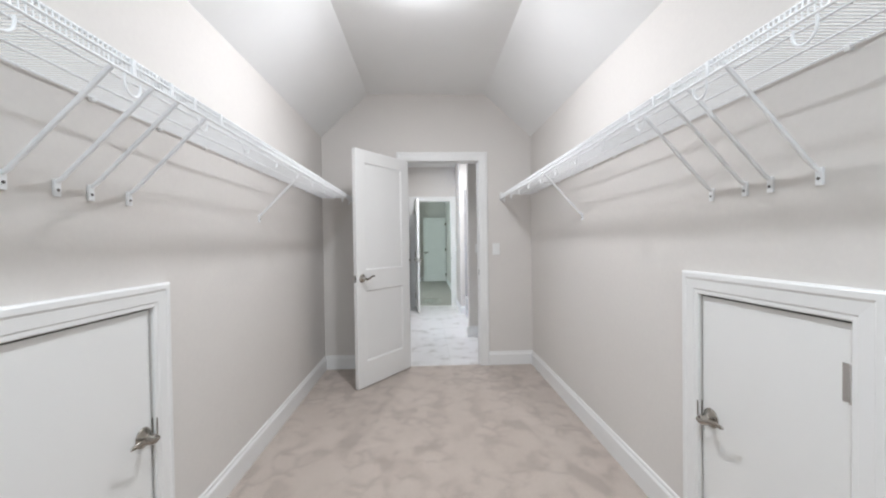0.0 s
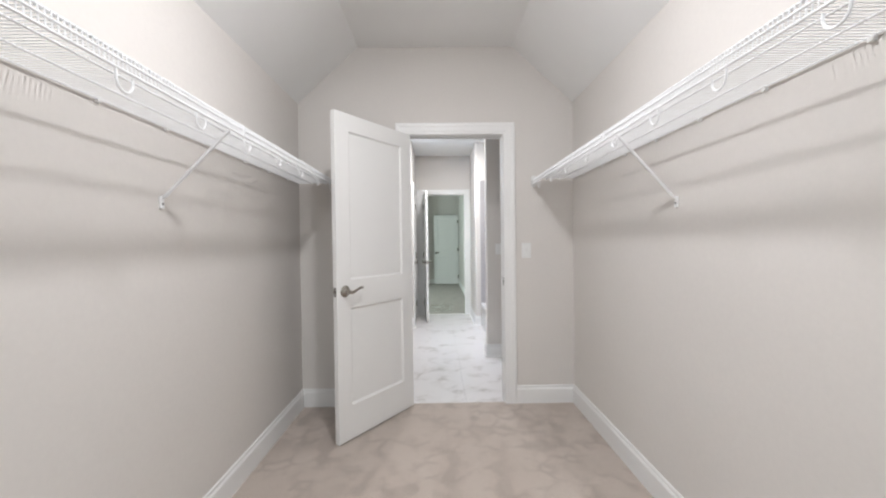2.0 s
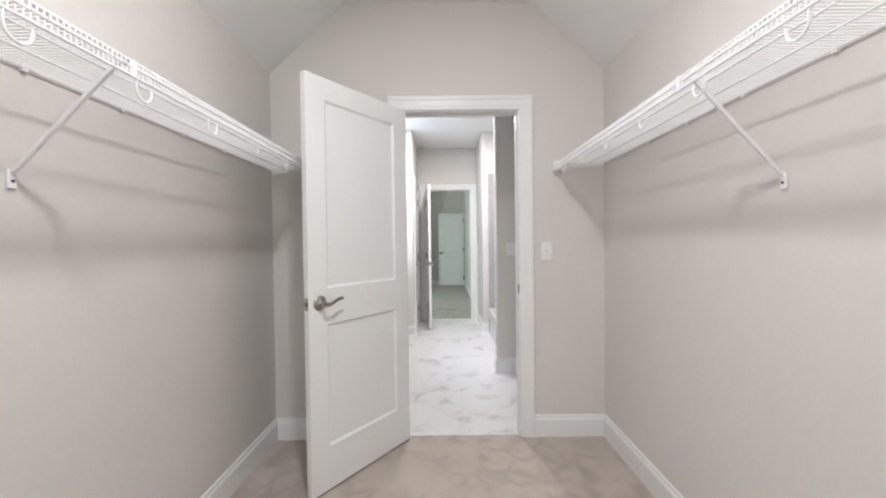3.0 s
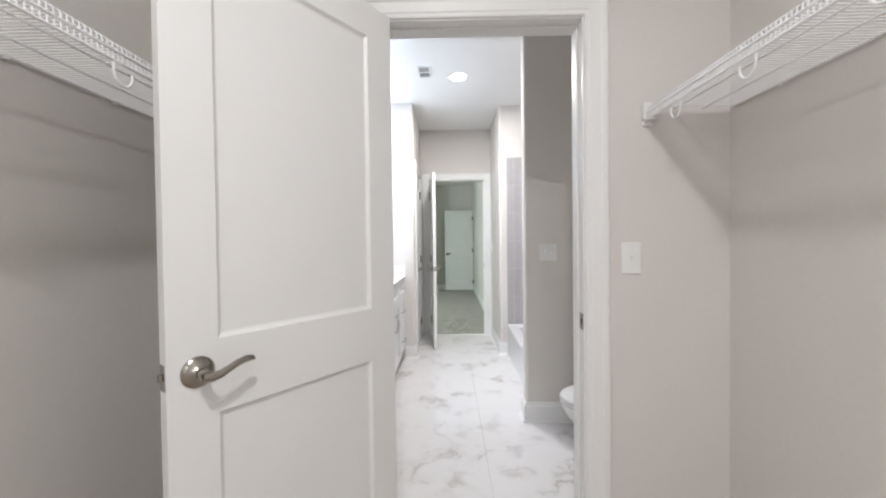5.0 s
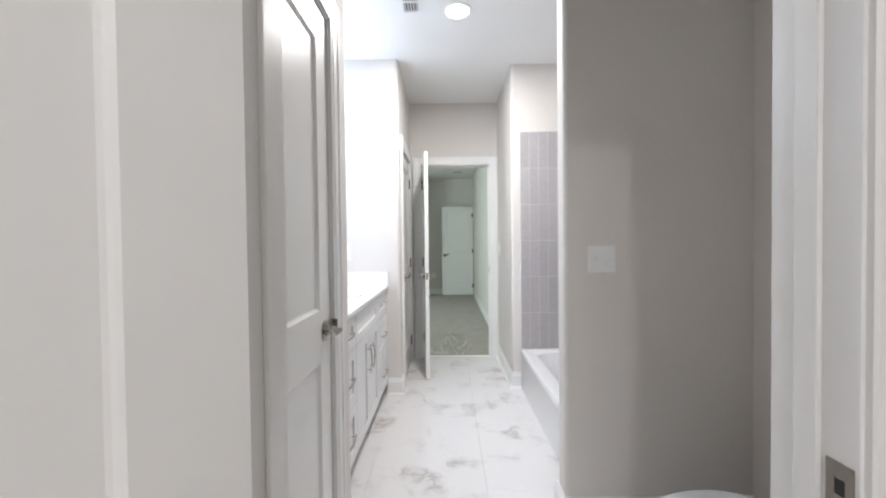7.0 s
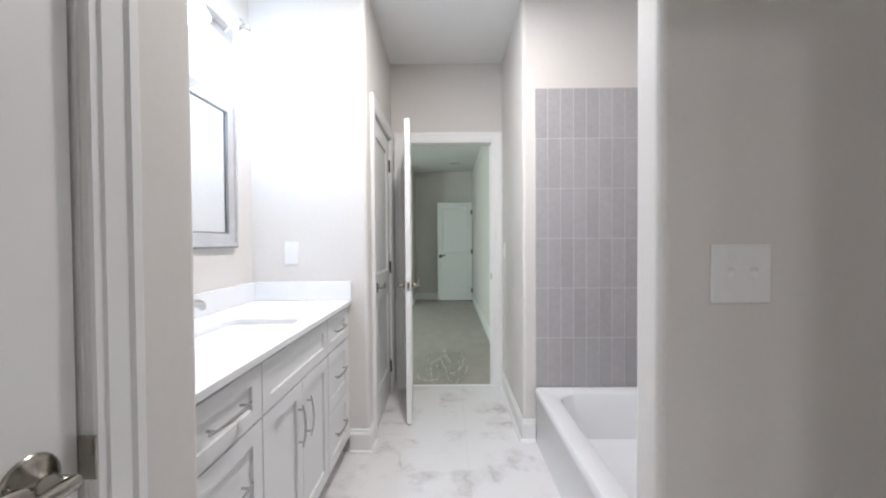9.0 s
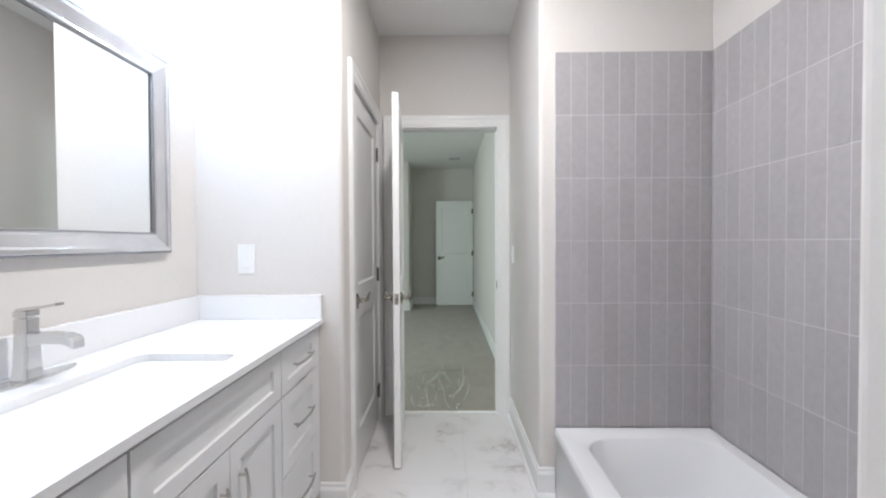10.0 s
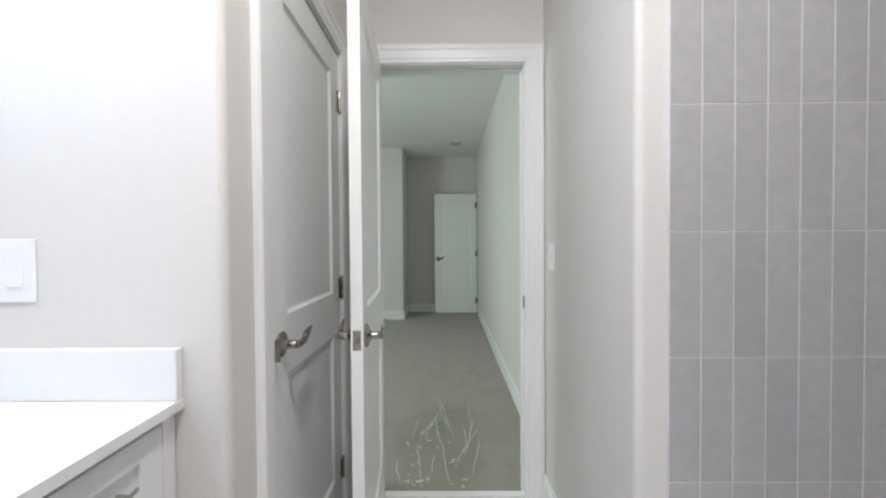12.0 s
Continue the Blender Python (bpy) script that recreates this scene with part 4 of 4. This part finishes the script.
part("glass", boxed(0.001, 0.010, MY0 + 0.076, MY1 - 0.076, MZ0 + 0.076, MZ1 - 0.076), MIRROR, mir)

# vanity light
vl = thing("vanity_light", pose(BL, 0, 0), "lit three-light vanity fixture with opal bell shades", "wall light")
part("back_plate", boxed(0.0005, 0.022, 5.70, 6.765, 2.245, 2.335, bevel=0.006), STEEL, vl)
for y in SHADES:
    part("arm", tube(bmesh.new(), [(0.02, y, 2.29), (0.045, y, 2.315), (0.075, y, 2.345), (0.100, y, 2.350), (0.117, y, 2.330), (0.12, y, 2.295)], 0.007, 10, up=(0, 1, 0)), STEEL, vl, smooth=True)
    part("socket_cup", lathe(bmesh.new(), [(0.012, 0.205), (0.026, 0.195), (0.028, 0.168), (0.026, 0.165)], (0.12, y, 2.115), 20), STEEL, vl, smooth=True)
    s = part("shade", lathe(bmesh.new(), [(0.025, 0.165), (0.030, 0.150), (0.036, 0.128), (0.050, 0.098), (0.066, 0.060), (0.078, 0.026), (0.092, 0.0), (0.088, 0.001), (0.073, 0.025), (0.060, 0.060), (0.044, 0.098), (0.028, 0.14)], (0.12, y, 2.115), 28), SHADE, vl, "glowing opal glass bell shade", smooth=True)
    s.visible_shadow = False

# recessed ceiling light and vent
can = thing("recessed_light", pose(CAN_LAMP[0], CAN_LAMP[1], CEIL), "lit white recessed ceiling light in the bathroom", "ceiling light", "ceiling lights")
part("trim_ring", lathe(bmesh.new(), [(0.070, -0.0005), (0.092, -0.0005), (0.094, -0.004), (0.088, -0.008), (0.070, -0.006)], (0, 0, 0), 32), PLATE, can, smooth=True)
lens = part("lens", lathe(bmesh.new(), [(0.001, -0.007), (0.0695, -0.007), (0.068, -0.010), (0.050, -0.016), (0.001, -0.019)], (0, 0, 0), 32), LENS, can, "glowing frosted lens")
lens.visible_shadow = False


def ceiling_vent(x, y, w, l, label, rows=2):
    v = thing("ceiling_vent", pose(x, y, CEIL), label, "vent", "ceiling vents")
    part("backing", boxed(-w / 2 + 0.006, w / 2 - 0.006, -l / 2 + 0.006, l / 2 - 0.006, -0.004, -0.0005), VENTGREY, v)
    bm = bmesh.new()
    for a in ((-w / 2, w / 2, -l / 2, -l / 2 + 0.014), (-w / 2, w / 2, l / 2 - 0.014, l / 2), (-w / 2, -w / 2 + 0.014, -l / 2 + 0.014, l / 2 - 0.014), (w / 2 - 0.014, w / 2, -l / 2 + 0.014, l / 2 - 0.014), (-w / 2 + 0.014, w / 2 - 0.014, -0.006, 0.006)):
        box(bm, *a, -0.010, -0.0005)
    part("frame", bm, PLATE, v)
    n = int((w - 0.03) / 0.016)
    for k in range(n):
        xx = -w / 2 + 0.022 + k * (w - 0.044) / max(1, n - 1)
        for s in (-1, 1):
            part("slat", boxed(xx - 0.0025, xx + 0.0025, min(s * 0.006, s * (l / 2 - 0.014)), max(s * 0.006, s * (l / 2 - 0.014)), -0.009, -0.004), PLATE, v)
    return v


ceiling_vent(-0.075, 6.22, 0.115, 0.22, "white slatted exhaust vent in the bathroom ceiling")
ceiling_vent(0.36, 12.0, 0.22, 0.20, "white slatted vent in the bedroom ceiling")

# ---------------------------------------------------------------- tub
TUBZ = 0.335
tub = thing("bathtub", pose(0, 0, 0), "white alcove bathtub with a broad flat rim", "bathtub")
ty0, ty1, tx0, tx1 = PARY1 + 0.003, TUBY1 - 0.003, TUBX0, TUBX1 - 0.003
bm = bmesh.new()
rings = [round_rect(tx0, tx1, ty0, ty1, 0.0, 0.004, 6), round_rect(tx0, tx1, ty0, ty1, TUBZ - 0.055, 0.004, 6), round_rect(tx0 - 0.006, tx1, ty0, ty1, TUBZ - 0.045, 0.006, 6),
         round_rect(tx0 - 0.006, tx1, ty0, ty1, TUBZ - 0.010, 0.008, 6), round_rect(tx0, tx1, ty0, ty1, TUBZ, 0.010, 6)]
rings += [round_rect(tx0 + a, tx1 - b, ty0 + c, ty1 - d, z, r, 6) for a, b, c, d, z, r in
          ((0.085, 0.055, 0.10, 0.075, TUBZ, 0.10), (0.098, 0.066, 0.115, 0.088, TUBZ - 0.012, 0.11), (0.115, 0.085, 0.17, 0.115, 0.19, 0.12), (0.135, 0.105, 0.22, 0.14, 0.09, 0.12), (0.19, 0.16, 0.30, 0.20, 0.055, 0.10))]
loft(bm, rings, True, True)
part("shell", bm, ACRYLIC, tub, smooth=True)
part("drain", lathe(bmesh.new(), [(0.001, 0.0), (0.03, 0.0), (0.03, 0.003), (0.001, 0.003)], ((tx0 + tx1) / 2, ty0 + 0.40, 0.056), 20), CHROME, tub)

# ---------------------------------------------------------------- toilet
wc = thing("toilet", pose(1.445, 4.95, 0) @ Matrix.Diagonal((1, 1, 0.92, 1)), "white porcelain toilet with the lid closed", "toilet")


def oval(cx, a, b, z, back=None, n=28):
    """Egg outline: front half longer; local -x is the front."""
    pts = []
    for k in range(n):
        t = 2 * math.pi * k / n
        ax = a if math.cos(t) < 0 else (back or a)
        pts.append((cx + ax * math.cos(t), b * math.sin(t), z))
    return pts


bm = bmesh.new()
loft(bm, [oval(-0.40, 0.20, 0.115, 0.0, 0.28), oval(-0.40, 0.19, 0.105, 0.03, 0.28), oval(-0.41, 0.17, 0.10, 0.12, 0.26), oval(-0.43, 0.20, 0.125, 0.22, 0.24), oval(-0.45, 0.255, 0.168, 0.32, 0.22), oval(-0.46, 0.272, 0.182, 0.375, 0.20), oval(-0.46, 0.272, 0.182, 0.392, 0.20)])
part("bowl", bm, PORCELAIN, wc, smooth=True)
bm = bmesh.new()
loft(bm, [oval(-0.46, 0.272, 0.184, 0.396, 0.20), oval(-0.46, 0.276, 0.187, 0.402, 0.20), oval(-0.46, 0.274, 0.185, 0.410, 0.20), oval(-0.46, 0.258, 0.170, 0.4125, 0.19)])
part("seat", bm, PORCELAIN, wc, smooth=True)
bm = bmesh.new()
loft(bm, [oval(-0.46, 0.262, 0.174, 0.4165, 0.20), oval(-0.46, 0.274, 0.186, 0.418, 0.21), oval(-0.46, 0.277, 0.189, 0.424, 0.21), oval(-0.46, 0.270, 0.183, 0.434, 0.21), oval(-0.46, 0.20, 0.13, 0.442, 0.15), oval(-0.46, 0.05, 0.03, 0.444, 0.04)])
part("lid", bm, PORCELAIN, wc, smooth=True)
bm = bmesh.new()
loft(bm, [round_rect(-0.20 + i, -0.005, -0.20 + i, 0.20 - i, z, 0.03, 4) for i, z in ((0.025, 0.36), (0.015, 0.40), (0.0, 0.68))])
part("tank", bm, PORCELAIN, wc)
part("tank_lid", boxed(-0.212, -0.002, -0.212, 0.212, 0.682, 0.715, bevel=0.008), PORCELAIN, wc)
part("flush_lever", boxed(-0.228, -0.213, -0.17, -0.10, 0.62, 0.635, bevel=0.003), CHROME, wc)

# ---------------------------------------------------------------- plastic film on the bedroom carpet
rng = random.Random(5)
bm = bmesh.new()
N, M = 44, 60
grid = []
for i in range(N):
    row = []
    for j in range(M):
        u, v = i / (N - 1), j / (M - 1)
        x = -0.10 + 0.52 * u + 0.05 * math.sin(7 * v + 1) + 0.035 * noise.noise((u * 3, v * 5, 3))
        y = 8.0 + 1.05 * v + 0.05 * noise.noise((u * 4, v * 3, 9))
        ridge = abs(noise.noise((u * 5, v * 6, 0))) * 0.055 + abs(noise.noise((u * 13, v * 15, 4))) * 0.03
        edge = min(1, 6 * min(u, 1 - u), 6 * min(v, 1 - v))
        row.append(bm.verts.new((x, y, 0.004 + ridge * (0.35 + 0.65 * edge))))
    grid.append(row)
for i in range(N - 1):
    for j in range(M - 1):
        u, v = i / N - 0.5, j / M - 0.5
        if (u * 2) ** 2 + (v * 2) ** 2 + 0.5 * noise.noise((i * 0.13, j * 0.13, 7)) < 0.95:
            bm.faces.new((grid[i][j], grid[i + 1][j], grid[i + 1][j + 1], grid[i][j + 1]))
bmesh.ops.delete(bm, geom=[v for v in bm.verts if not v.link_faces], context="VERTS")
# highlights on the film's creases, modelled as thin white tubes
GLINT = material("film_crease_glint", (0.82, 0.84, 0.83), 0.12, grain=(60, 0.05))
glints = []
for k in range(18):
    # white strands for the glints along long soft creases running down the sheet
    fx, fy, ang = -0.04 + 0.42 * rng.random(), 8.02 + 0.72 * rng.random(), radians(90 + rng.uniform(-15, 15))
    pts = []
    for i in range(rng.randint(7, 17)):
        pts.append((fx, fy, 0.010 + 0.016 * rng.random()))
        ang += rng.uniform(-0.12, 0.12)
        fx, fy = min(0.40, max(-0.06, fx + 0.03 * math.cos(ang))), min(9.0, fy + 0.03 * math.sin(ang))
    glints.append(tube(bmesh.new(), pts, [0.0006 + 0.0015 * math.sin(math.pi * i / (len(pts) - 1)) for i in range(len(pts))], 5))
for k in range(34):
    # short white strands for the sparkle on small crumples
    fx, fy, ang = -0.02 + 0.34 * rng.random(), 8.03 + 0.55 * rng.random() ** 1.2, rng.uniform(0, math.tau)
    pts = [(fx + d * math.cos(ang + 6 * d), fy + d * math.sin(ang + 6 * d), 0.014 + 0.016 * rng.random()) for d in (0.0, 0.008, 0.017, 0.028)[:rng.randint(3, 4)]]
    glints.append(tube(bmesh.new(), pts, [0.0008 + 0.0026 * rng.random() ** 2 for _ in pts], 5))
film_ob = tagged(part("plastic_film", bm, FILM, smooth=True), "crumpled clear plastic film lying on the carpet", "plastic film")
for f in glints:
    part("crease_glint", f, GLINT, film_ob)

# ---------------------------------------------------------------- floor tiles
TW, TL, GAP = 0.61, 0.61, 0.0009
x, col = -0.90, 0
while x < 1.5:
    y = BN - 0.10 - (TL / 3) * (col % 3)
    while y < DF + 0.03:
        x0, x1, y0, y1 = max(x, -1.2), min(x + TW, 1.5), max(y, CF + 0.021), min(y + TL, DF + 0.03)
        if y1 - y0 > 0.02 and x1 - x0 > 0.02:
            hidden = (x0 > PARX and y0 > PARY0) or (x1 < VX - 0.08) or (x1 < NIBX and y1 < NIBY - T)
            if not hidden:
                t = part("tile", boxed(x0 + GAP / 2, x1 - GAP / 2, y0 + GAP / 2, y1 - GAP / 2, -0.010, 0.0), MARBLE, floor_bath)
        y += TL
    x += TW
    col += 1

# ---------------------------------------------------------------- wall tiles round the tub
PW, PH, G2 = 0.0770, 0.3005, 0.0030
ROW0 = TUBZ + 0.001


def tile_field(name, m, width, rows, label, first=PW):
    """Upright stacked tiles; local x along the wall, y out of it, z up."""
    field = structure(name, boxed(0, width, 0, 0.0084, ROW0, ROW0 + rows * PH), TILE_GROUT, label, "tile wall")
    field.matrix_basis = m
    edges = [0.0] + [first + k * PW for k in range(int((width - first) / PW) + 1)]
    if width - edges[-1] > 0.012:
        edges.append(width)
    shapes = {}
    for r in range(rows):
        for a, b in zip(edges, edges[1:]):
            w = round(b - a, 4)
            if w not in shapes:
                shapes[w] = mesh_of(boxed(G2 / 2, w - G2 / 2, 0.004, 0.0095, G2 / 2, PH - G2 / 2, bevel=0.0007, segments=1), TILE)
            t = new("tile", shapes[w])
            t.parent, t.location = field, (a, 0.0, ROW0 + r * PH)
    return field


tile_field("tile_wall_end", pose(TUBX0 + 0.0, TUBY1 + 0.0115, 0, 0, 0, 0) @ Matrix.Diagonal((1, -1, 1, 1)), TUBX1 - TUBX0 + 0.004, 6, "grey stacked ceramic tile above the tub end", 0.0755)
tile_field("tile_wall_back", pose(TUBX1 + 0.0115, PARY1 + 0.012, 0, 0, 0, 90), TUBY1 - PARY1 - 0.012, 6, "grey stacked ceramic tile above the tub", 0.05)
tile_field("tile_wall_partition", pose(TUBX0, PARY1 + 0.0005, 0), TUBX1 - TUBX0, 6, "grey stacked ceramic tile on the partition")
